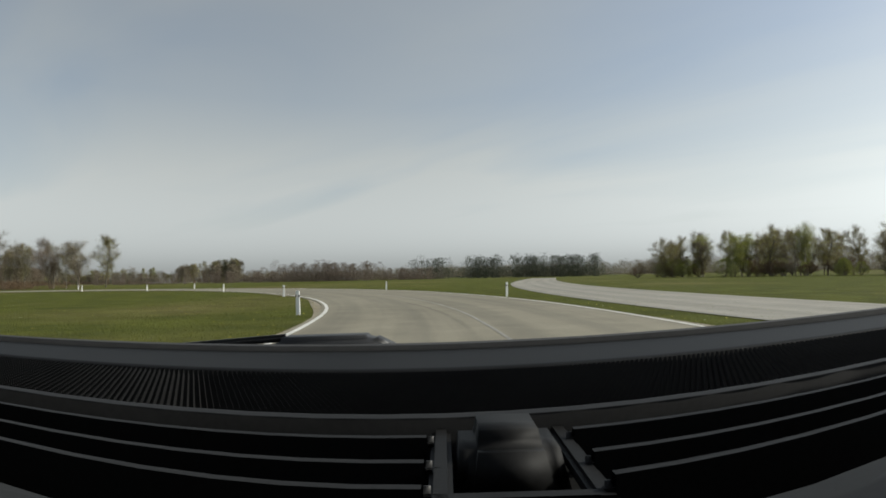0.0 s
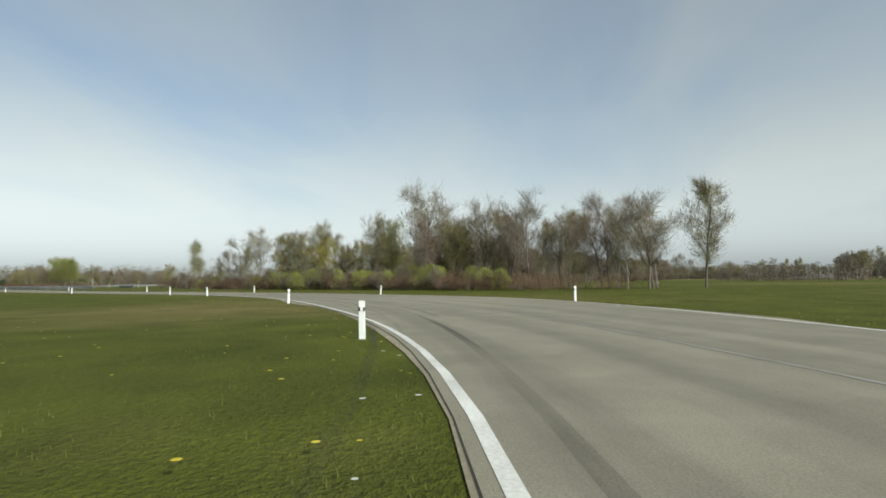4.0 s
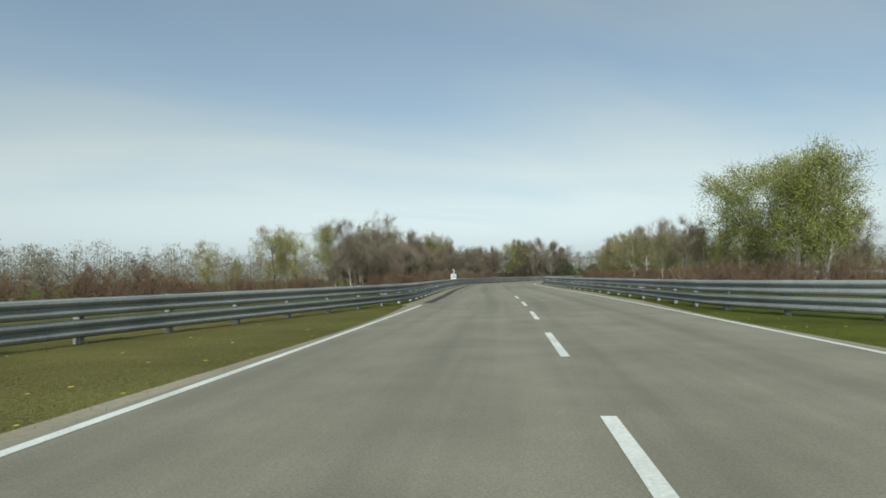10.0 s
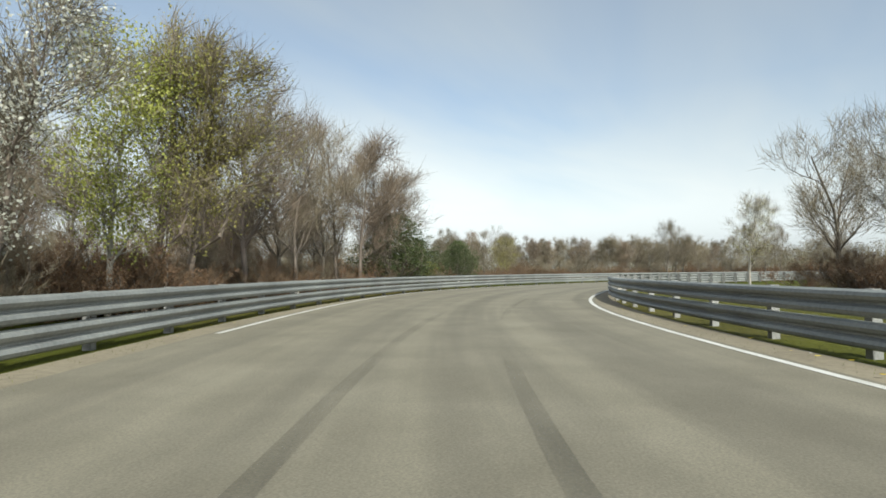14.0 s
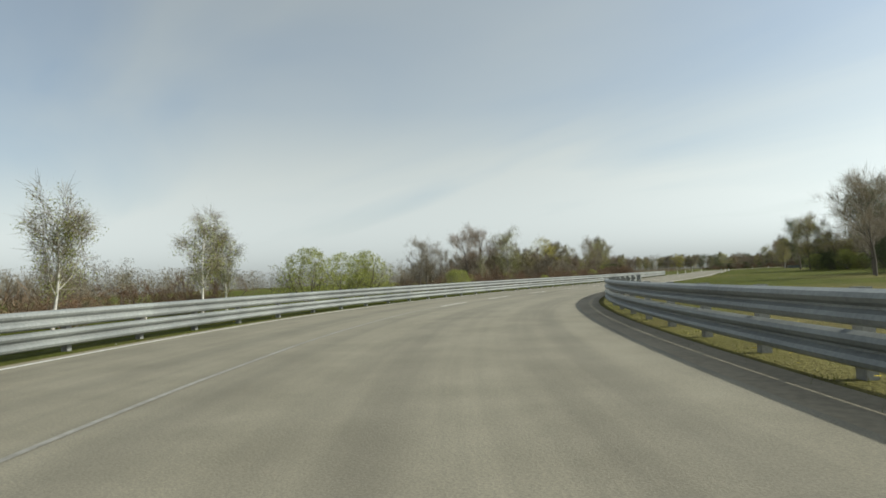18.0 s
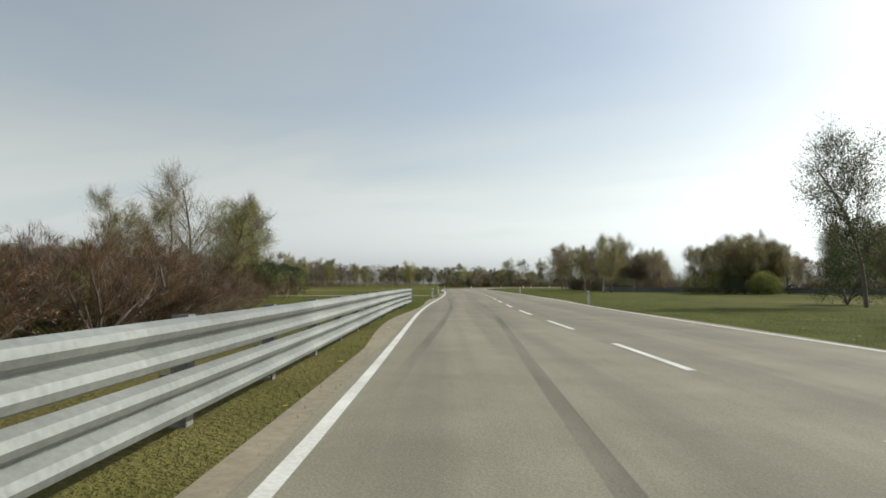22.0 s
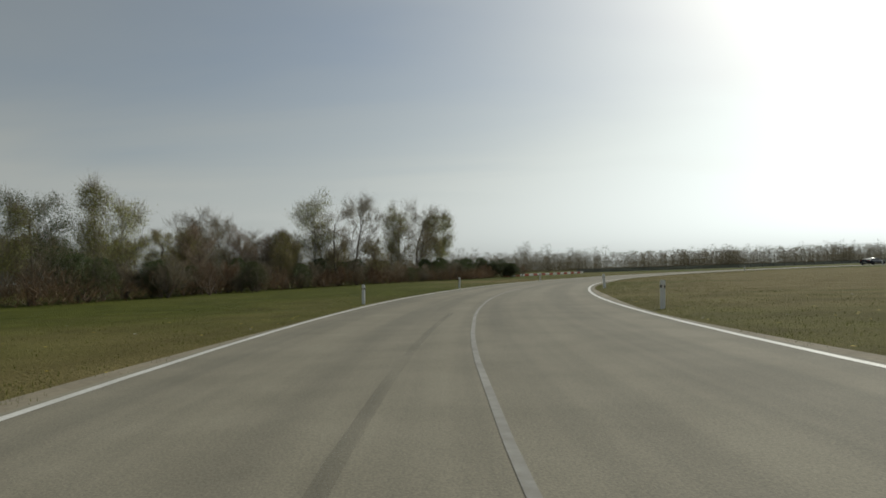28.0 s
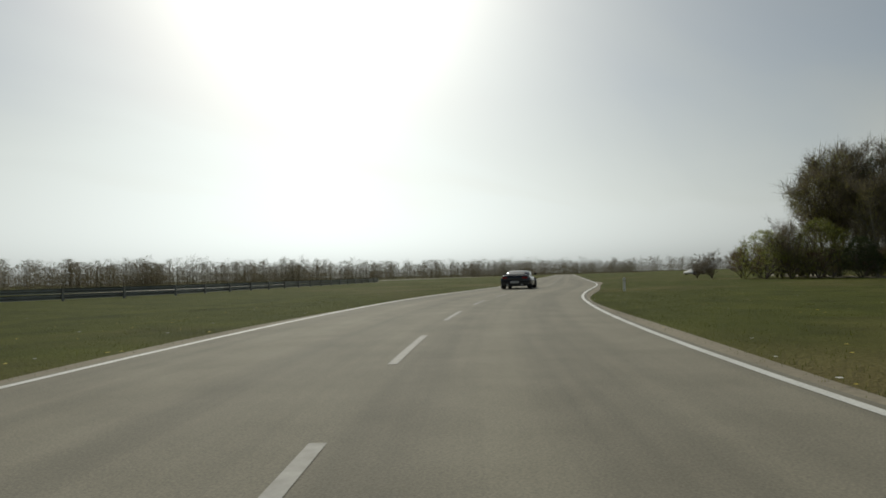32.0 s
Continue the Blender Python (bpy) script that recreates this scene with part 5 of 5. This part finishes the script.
# ---- bend sign ----
def bend_sign(x, y, turn):
    thing = tagged(new("bend_sign"), "black chevron board over white plate reading 35 on post", "road sign")
    thing.matrix_basis = pose(x, y, 0, 0, 0, turn)
    bm = bmesh.new()
    bmesh.ops.create_cone(bm, cap_ends=True, segments=12, radius1=0.03, radius2=0.03, depth=1.85)
    bmesh.ops.translate(bm, vec=(0, 0.042, 0.88), verts=bm.verts)
    part("pole", bm_mesh("pole", bm, M["post_steel"], True), thing)
    board = part("chevron_board", bm_mesh("chevron_board", box_bm(0.48, 0.02, 0.48, (0, 0, 1.56), 0.004), M["sign_black"]), thing, "black board with a grey chevron")
    bm = bmesh.new()
    shape = [(-0.13, 0.22), (0.02, 0.22), (0.16, 0.0), (0.02, -0.22), (-0.13, -0.22), (0.02, 0.0)]
    front, back = [bm.verts.new((a, -0.016, 1.56 + b)) for a, b in shape], [bm.verts.new((a, -0.008, 1.56 + b)) for a, b in shape]
    bm.faces.new(front), bm.faces.new(back[::-1])
    for j in range(6):
        bm.faces.new((front[j], front[(j + 1) % 6], back[(j + 1) % 6], back[j]))
    part("chevron", bm_mesh("chevron", bm, M["sign_grey"]), board, "dull grey chevron pointing along the bend")
    plate = part("number_plate_board", bm_mesh("number_plate_board", box_bm(0.52, 0.02, 0.5, (0, 0, 1.05), 0.004), M["sign_white"]), thing, "white plate")
    text = bpy.data.curves.new("number", "FONT")
    text.body, text.size, text.align_x, text.align_y, text.extrude, text.offset = "35", 0.45, "CENTER", "CENTER", 0.004, 0.012
    text.materials.append(M["sign_black"])
    number = part("number", text, plate, "black number")
    number.matrix_basis = pose(0, -0.016, 1.05, 90, 0, 0)
    return thing


sign_at = at(12.53, 4.76)
bend_sign(sign_at.x, sign_at.y, heading(12.6) + 6)


# ---- red and white kerb beyond the last bend ----
kerb = tagged(new("kerb"), "painted kerb of alternating white and red blocks", "kerb", kind="structure")
ka, kb = Vector((-344, 202, 0)), Vector((-326, 227, 0))
for k in range(20):
    p = ka.lerp(kb, (k + 0.5) / 20)
    d = (kb - ka).normalized()
    ob = part("block", bm_mesh("block", box_bm((kb - ka).length / 20 - 0.02, 0.5, 0.34, (0, 0, 0.17), 0.03), M["kerb_white" if k % 2 else "kerb_red"]), kerb)
    ob.matrix_basis = pose(p.x, p.y, 0, 0, 0, math.degrees(math.atan2(d.y, d.x)))


# ---- grass tufts and flowers by the road ----
def verge(name, mat, label, count, low, high, seed, blade, span=(-0.3, 33.5), only=0):
    rng = random.Random(seed)
    verts, faces = [], []
    for _ in range(count):
        u = rng.uniform(*span)
        side = only or rng.choice((-1, 1))
        if only and math.sin(u * 5.1) + math.sin(u * 13.7) < 0.2:
            continue
        lat = side * (half(u, side) + 0.18 + rng.random() ** 1.8 * (6 if blade else 16))
        if 10.6 < u < 22 and lat > 4.4 or 10.6 < u < 19.6 and -5.6 < lat < -4.2:
            continue
        p = at(u, lat)
        if blade:
            for _ in range(8):
                w = rng.uniform(0, 6.28)
                q = p + Vector((rng.gauss(0, 0.14), rng.gauss(0, 0.14), 0))
                h = rng.uniform(low, high)
                s = Vector((math.cos(w), math.sin(w), 0)) * 0.0035
                k = len(verts)
                verts.extend((q - s, q + s, q + Vector((-s.y, s.x, 0)) * rng.uniform(-9, 9) + Vector((0, 0, h))))
                faces.append((k, k + 1, k + 2))
        else:
            h, r = rng.uniform(low, high), rng.uniform(0.016, 0.034)
            k = len(verts)
            verts.extend((p + Vector((r * math.cos(a), r * math.sin(a), h + 0.3 * r * math.sin(3 * a))) for a in (0, 1.05, 2.09, 3.14, 4.19, 5.24)))
            faces.append((k, k + 1, k + 2, k + 3, k + 4, k + 5))
    return tagged(new(name, mesh_of(name, verts, faces, mat)), label, "grass" if blade else "flowers", kind="stuff")


verge("verge_grass", M["blade"], "short grass tufts along the verge", 36000, 0.02, 0.06, 21, True)
verge("dandelions", M["flower"], "scattered yellow dandelions in the verge", 6500, 0.04, 0.1, 22, False)
verge("dandelion_patch", M["flower"], "thick patch of yellow dandelions in the verge", 9000, 0.04, 0.12, 24, False, (4.4, 10.6), -1)
verge("daisies", M["daisy"], "scattered white daisies in the verge", 1500, 0.04, 0.09, 23, False)


# ---- the car that was followed, ahead on the road ----
def loft(sections, mat, name, smooth=True):
    """Joins rings of places, each a list of the same length, into one closed skin."""
    bm = bmesh.new()
    rows = [[bm.verts.new(v) for v in ring] for ring in sections]
    n = len(rows[0])
    for a, b in zip(rows, rows[1:]):
        for j in range(n):
            bm.faces.new((a[j], a[(j + 1) % n], b[(j + 1) % n], b[j]))
    bm.faces.new(rows[0][::-1]), bm.faces.new(rows[-1])
    bmesh.ops.recalc_face_normals(bm, faces=bm.faces[:])
    return bm_mesh(name, bm, mat, smooth)


def wheel_mesh(radius, width, mat, inner=0.0):
    bm = bmesh.new()
    prof = [(radius * 0.62, -width / 2), (radius * 0.93, -width / 2), (radius, -width * 0.36), (radius, width * 0.36), (radius * 0.93, width / 2), (radius * 0.62, width / 2)]
    rows = [[bm.verts.new((z, r * math.cos(a), r * math.sin(a))) for r, z in prof] for a in (2 * math.pi * k / 28 for k in range(28))]
    for k in range(28):
        a, b = rows[k], rows[(k + 1) % 28]
        for j in range(5):
            bm.faces.new((a[j], a[j + 1], b[j + 1], b[j]))
    return bm_mesh("tyre", bm, mat, True)


def rim_mesh(radius, width):
    bm = bmesh.new()
    bmesh.ops.create_cone(bm, cap_ends=True, segments=20, radius1=radius * 0.18, radius2=radius * 0.18, depth=width * 0.7, matrix=pose(0, 0, 0, 0, 90, 0))
    for k in range(5):
        t = pose(0, 0, 0, 72 * k, 0, 0)
        box_bm(width * 0.3, radius * 0.13, radius * 0.55, t @ Vector((0, 0, radius * 0.36)), 0.006, t, bm)
    return bm_mesh("rim", bm, M["alloy"])


def sports_car(m, label, paint="car_paint"):
    """A low two-door coupe, nose towards +y, about 4.4 m long and 1.9 m wide."""
    car = tagged(new("sports_car"), label, "car")
    car.matrix_basis = m

    def ring(y, w, z0, z1, tuck=0.86):
        return [(-w * 0.9, y, z0), (-w, y, z0 + 0.1), (-w, y, z0 + (z1 - z0) * 0.62), (-w * tuck, y, z1 - 0.03), (-w * tuck * 0.8, y, z1), (0, y, z1 + 0.02),
                (w * tuck * 0.8, y, z1), (w * tuck, y, z1 - 0.03), (w, y, z0 + (z1 - z0) * 0.62), (w, y, z0 + 0.1), (w * 0.9, y, z0), (0, y, z0 - 0.01)]

    body = [ring(-2.2, 0.8, 0.34, 0.72), ring(-2.12, 0.9, 0.26, 0.84), ring(-1.7, 0.955, 0.2, 0.88), ring(-1.1, 0.96, 0.16, 0.86), ring(-0.3, 0.94, 0.15, 0.82),
            ring(0.6, 0.93, 0.15, 0.8), ring(1.3, 0.93, 0.16, 0.74), ring(1.85, 0.9, 0.18, 0.62), ring(2.15, 0.8, 0.22, 0.48), ring(2.22, 0.6, 0.28, 0.4)]
    part("body", loft(body, M[paint], "body"), car)
    def cab(y, w, z1):
        return [(-w, y, 0.8), (-w * 0.92, y, 0.8 + (z1 - 0.8) * 0.6), (-w * 0.76, y, z1 - 0.02), (0, y, z1 + 0.015), (w * 0.76, y, z1 - 0.02), (w * 0.92, y, 0.8 + (z1 - 0.8) * 0.6), (w, y, 0.8)]
    part("cabin", loft([cab(-1.55, 0.7, 0.86), cab(-0.9, 0.78, 1.08), cab(-0.35, 0.78, 1.17), cab(0.1, 0.78, 1.16), cab(0.5, 0.78, 1.02), cab(0.98, 0.74, 0.83)], M[paint], "cabin"), car)
    part("rear_window", bm_mesh("rear_window", box_bm(1.08, 0.64, 0.02, (0, -1.17, 1.005), 0.008, pose(0, 0, 0, 18, 0, 0)), M["glass_dark"]), car, "dark sloping rear window")
    for s in (-1, 1):
        part("side_window", bm_mesh("side_window", box_bm(0.02, 0.95, 0.24, (s * 0.735, -0.12, 0.98), 0.008, pose(0, 0, 0, 0, -s * 14, 0)), M["glass_dark"]), car, "dark side window")
        part("mirror", bm_mesh("mirror", box_bm(0.2, 0.1, 0.13, (s * 1.0, 0.52, 0.93), 0.035), M["car_paint"]), car, "door mirror")
    part("spoiler", bm_mesh("spoiler", box_bm(1.6, 0.22, 0.035, (0, -2.03, 0.92), 0.012), M["car_paint"]), car, "low rear lip spoiler")
    part("bumper", bm_mesh("bumper", box_bm(1.72, 0.2, 0.26, (0, -2.16, 0.36), 0.06), M["plastic_black"]), car, "black rear bumper")
    part("grille", bm_mesh("grille", box_bm(1.3, 0.03, 0.12, (0, -2.2, 0.64), 0.01), M["plastic_black"]), car, "black rear grille")
    plate = part("plate", bm_mesh("plate", box_bm(0.52, 0.02, 0.11, (0, -2.275, 0.44), 0.006), M["plastic_white"]), car, "white plate with plain dark bars")
    for k in range(6):
        part("bar", bm_mesh("bar", box_bm(0.04, 0.006, 0.07, (-0.19 + 0.076 * k, -2.288, 0.44)), M["plastic_black"]), plate)
    for s in (-1, 1):
        part("tail_lamp", bm_mesh("tail_lamp", box_bm(0.34, 0.05, 0.11, (s * 0.62, -2.19, 0.7), 0.02), M["lamp_red"]), car, "red tail lamp")
        part("exhaust", bm_mesh("exhaust", box_bm(0.16, 0.1, 0.08, (s * 0.45, -2.25, 0.27), 0.03), M["alloy"]), car, "oval exhaust tip")
    for x in (-0.83, 0.83):
        for y in (-1.35, 1.32):
            tyre = part("wheel", wheel_mesh(0.335, 0.27, M["rubber"]), car)
            tyre.matrix_basis = pose(x, y, 0.335)
            part("rim", rim_mesh(0.335, 0.24), tyre, "five-spoke grey alloy rim")
    return car


p = at(33.7, 1.2, 0.03)
sports_car(pose(p.x, p.y, p.z, 0, 0, heading(33.7) + 2), "low dark coupe with red tail lamps on the asphalt")

# a white car parked far out in the field
p = at(27.2, 50.5, 0.0)
sports_car(pose(p.x, p.y, 0, 0, 0, heading(24.0) + 50), "white car parked far out on the field", "plastic_white")
sports_car(pose(-198, 221.6, 0, 0, 0, 70), "white car far across the field", "plastic_white")


# ---- the camera's own car, standing where the drive began ----
t0, eye0, target0, roll0 = PATH[0]
yaw0 = math.degrees(math.atan2(-(target0[0] - eye0[0]), target0[1] - eye0[1]))
own = tagged(new("camera_car"), "black car front with vented dashboard, seen from its cabin", "car")
own.matrix_basis = Matrix.Translation((eye0[0], eye0[1], 0.03)) @ Matrix.Rotation(radians(yaw0), 4, "Z") @ Matrix.Translation((0, 0, 0.86)) @ Matrix.Rotation(radians(-0.7), 4, "Y") @ Matrix.Translation((0, 0, -0.86))


def bent(x, d):
    """Height of the dashboard at x to the right and d ahead: a shallow bowl that curls up at its sides."""
    return 0.862 + 0.033 * min(abs(x) / (0.74 * d), 1.35) ** 2


def dash_sheet(name, d0, d1, mat, x0=-1.0, x1=1.0, z=0.0, lip=0.03, nx=40, nd=6, smooth=True):
    """A band of the dashboard between two distances, with a front and a back lip."""
    verts, faces = [], []
    for k in range(nd + 1):
        for j in range(nx + 1):
            x, d = x0 + (x1 - x0) * j / nx, d0 + (d1 - d0) * k / nd
            verts.append((x, d, bent(x, d) + z))
    for k in range(nd):
        for j in range(nx):
            a = k * (nx + 1) + j
            faces.append((a, a + 1, a + nx + 2, a + nx + 1))
    n = len(verts)
    verts += [(x, y, h - lip) for x, y, h in verts[:nx + 1]] + [(x, y, h - lip) for x, y, h in verts[-nx - 1:]]
    for j in range(nx):
        faces.append((j + 1, j, n + j, n + j + 1))
        b = nd * (nx + 1) + j
        faces.append((b, b + 1, n + nx + 2 + j, n + nx + 1 + j))
    return mesh_of(name, verts, faces, mat, smooth)


# the tray's near-black colour adds to the shade between the slats
part("vent_tray", dash_sheet("vent_tray", 0.22, 0.47, M["dash"], z=-0.062, lip=0.0), own, "deep black tray under the vent slats, its shade deepened by colour")
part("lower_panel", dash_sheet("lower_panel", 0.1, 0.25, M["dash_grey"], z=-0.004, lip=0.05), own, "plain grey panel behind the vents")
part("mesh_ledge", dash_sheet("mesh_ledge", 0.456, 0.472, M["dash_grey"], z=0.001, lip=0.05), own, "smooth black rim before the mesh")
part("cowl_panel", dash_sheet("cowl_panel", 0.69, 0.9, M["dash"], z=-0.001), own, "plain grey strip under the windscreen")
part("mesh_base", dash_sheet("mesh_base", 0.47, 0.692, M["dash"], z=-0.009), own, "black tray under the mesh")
verts, faces = [], []
for j in range(301):
    for k in range(34):
        x = (j - 150) * 0.0054 + (0.0027 if k % 2 else 0.0)
        d = 0.476 + 0.212 * k / 33
        z, w = bent(x, d), 0.0021
        b = len(verts)
        verts += [(x - w, d - w, z - 0.009), (x + w, d - w, z - 0.009), (x + w, d + w, z - 0.009), (x - w, d + w, z - 0.009), (x - w * 0.6, d, z), (x + w * 0.6, d, z)]
        faces += [(b, b + 1, b + 5, b + 4), (b + 1, b + 2, b + 5), (b + 2, b + 3, b + 4, b + 5), (b + 3, b, b + 4)]
tagged(part("perforated_mesh", mesh_of("perforated_mesh", verts, faces, M["dash_grey"]), own, "fine studded speaker mesh"), kind="stuff")
for d in (0.418, 0.362, 0.318):
    for x0, x1 in ((-0.9, -0.014), (0.088, 0.9)):
        part("vent_slat", dash_sheet("vent_slat", d, d + 0.007, M["dash_grey"], x0, x1, -0.003, 0.035, 24, 1, False), own, "narrow black vent slat")
        # the slat's pin beside the sensor
        part("slat_pin", bm_mesh("slat_pin", box_bm(0.012, 0.009, 0.008, ((x1 + 0.003) if x0 < 0 else (x0 - 0.003), d + 0.004, bent(0.05, d) - 0.008), 0.004), M["plastic_black"], True), own, "short black slat pin")
frame_bm = box_bm(0.014, 0.15, 0.012, (-0.004, 0.385, 0.849), 0.003)
box_bm(0.014, 0.15, 0.012, (0.083, 0.385, 0.849), 0.003, bm=frame_bm)
box_bm(0.1, 0.014, 0.012, (0.04, 0.318, 0.849), 0.003, bm=frame_bm)
box_bm(0.1, 0.14, 0.01, (0.04, 0.39, 0.826), 0.003, bm=frame_bm)
part("sensor_frame", bm_mesh("sensor_frame", frame_bm, M["dash_grey"]), own, "square grey frame round the sensor")
hump = bmesh.new()
bmesh.ops.create_cube(hump, size=1.0)
for v in hump.verts:
    top = v.co.z > 0
    v.co = Vector((v.co.x * (0.06 if top else 0.076) + 0.04, v.co.y * (0.066 if top else 0.09) + (0.412 if top else 0.4), 0.87 if top else 0.826))
bmesh.ops.bevel(hump, geom=hump.edges[:], offset=0.011, segments=4, affect="EDGES")
part("sensor_cover", bm_mesh("sensor_cover", hump, M["dash_grey"], True), own, "rounded black sensor cover")
part("screen_seal", dash_sheet("screen_seal", 0.9, 0.93, M["rubber"], z=0.006, lip=0.05), own, "black rubber seal below the windscreen")
part("bonnet", dash_sheet("bonnet", 1.05, 2.0, M["car_paint"], -0.85, 0.85, -0.13, 0.3), own, "dark bonnet sloping forwards")
part("wiper_arm", bm_mesh("wiper_arm", box_bm(0.5, 0.018, 0.012, (-0.5, 0.96, 0.866), 0.005, pose(0, 0, 0, 0, -3, 2)), M["plastic_black"]), own, "thin dark wiper arm")
hub = bmesh.new()
bmesh.ops.create_cube(hub, size=1.0)
for v in hub.verts:
    v.co = Vector((v.co.x * (0.15 if v.co.z > 0 else 0.21) - 0.17 - (0.02 if v.co.z > 0 else 0), v.co.y * 0.07 + 0.965, 0.881 if v.co.z > 0 else 0.855))
bmesh.ops.bevel(hub, geom=hub.edges[:], offset=0.01, segments=3, affect="EDGES")
part("wiper_hub", bm_mesh("wiper_hub", hub, M["plastic_black"], True), own, "black wiper arm cover")
# unseen shell added round the eye to shade the dashboard
part("roof", bm_mesh("roof", box_bm(1.5, 1.5, 0.05, (0, -0.62, 1.35), 0.02), M["dash"]), own, "unseen overhead slab added to shade the dashboard")
part("side_panel", bm_mesh("side_panel", box_bm(0.05, 1.75, 1.0, (-0.76, -0.5, 0.82), 0.02), M["dash"]), own, "unseen tall side added to shade the dashboard")
# this side stays low so light reaches the dashboard's right end
part("side_panel", bm_mesh("side_panel", box_bm(0.05, 1.75, 0.5, (0.76, -0.5, 0.57), 0.02), M["dash"]), own, "unseen low side added, open above to let light in")
part("rear_wall", bm_mesh("rear_wall", box_bm(1.5, 0.06, 1.1, (0, -1.3, 0.8), 0.02), M["dash"]), own, "unseen back added to keep light off the dashboard")
part("floor_pan", bm_mesh("floor_pan", box_bm(1.7, 2.2, 0.5, (0, 0.9, 0.42), 0.06), M["car_paint"]), own, "dark lower body")
for x in (-0.83, 0.83):
    tyre = part("wheel", wheel_mesh(0.335, 0.24, M["rubber"]), own)
    tyre.matrix_basis = pose(x, 1.3, 0.335)
    part("rim", rim_mesh(0.335, 0.22), tyre, "grey alloy rim")
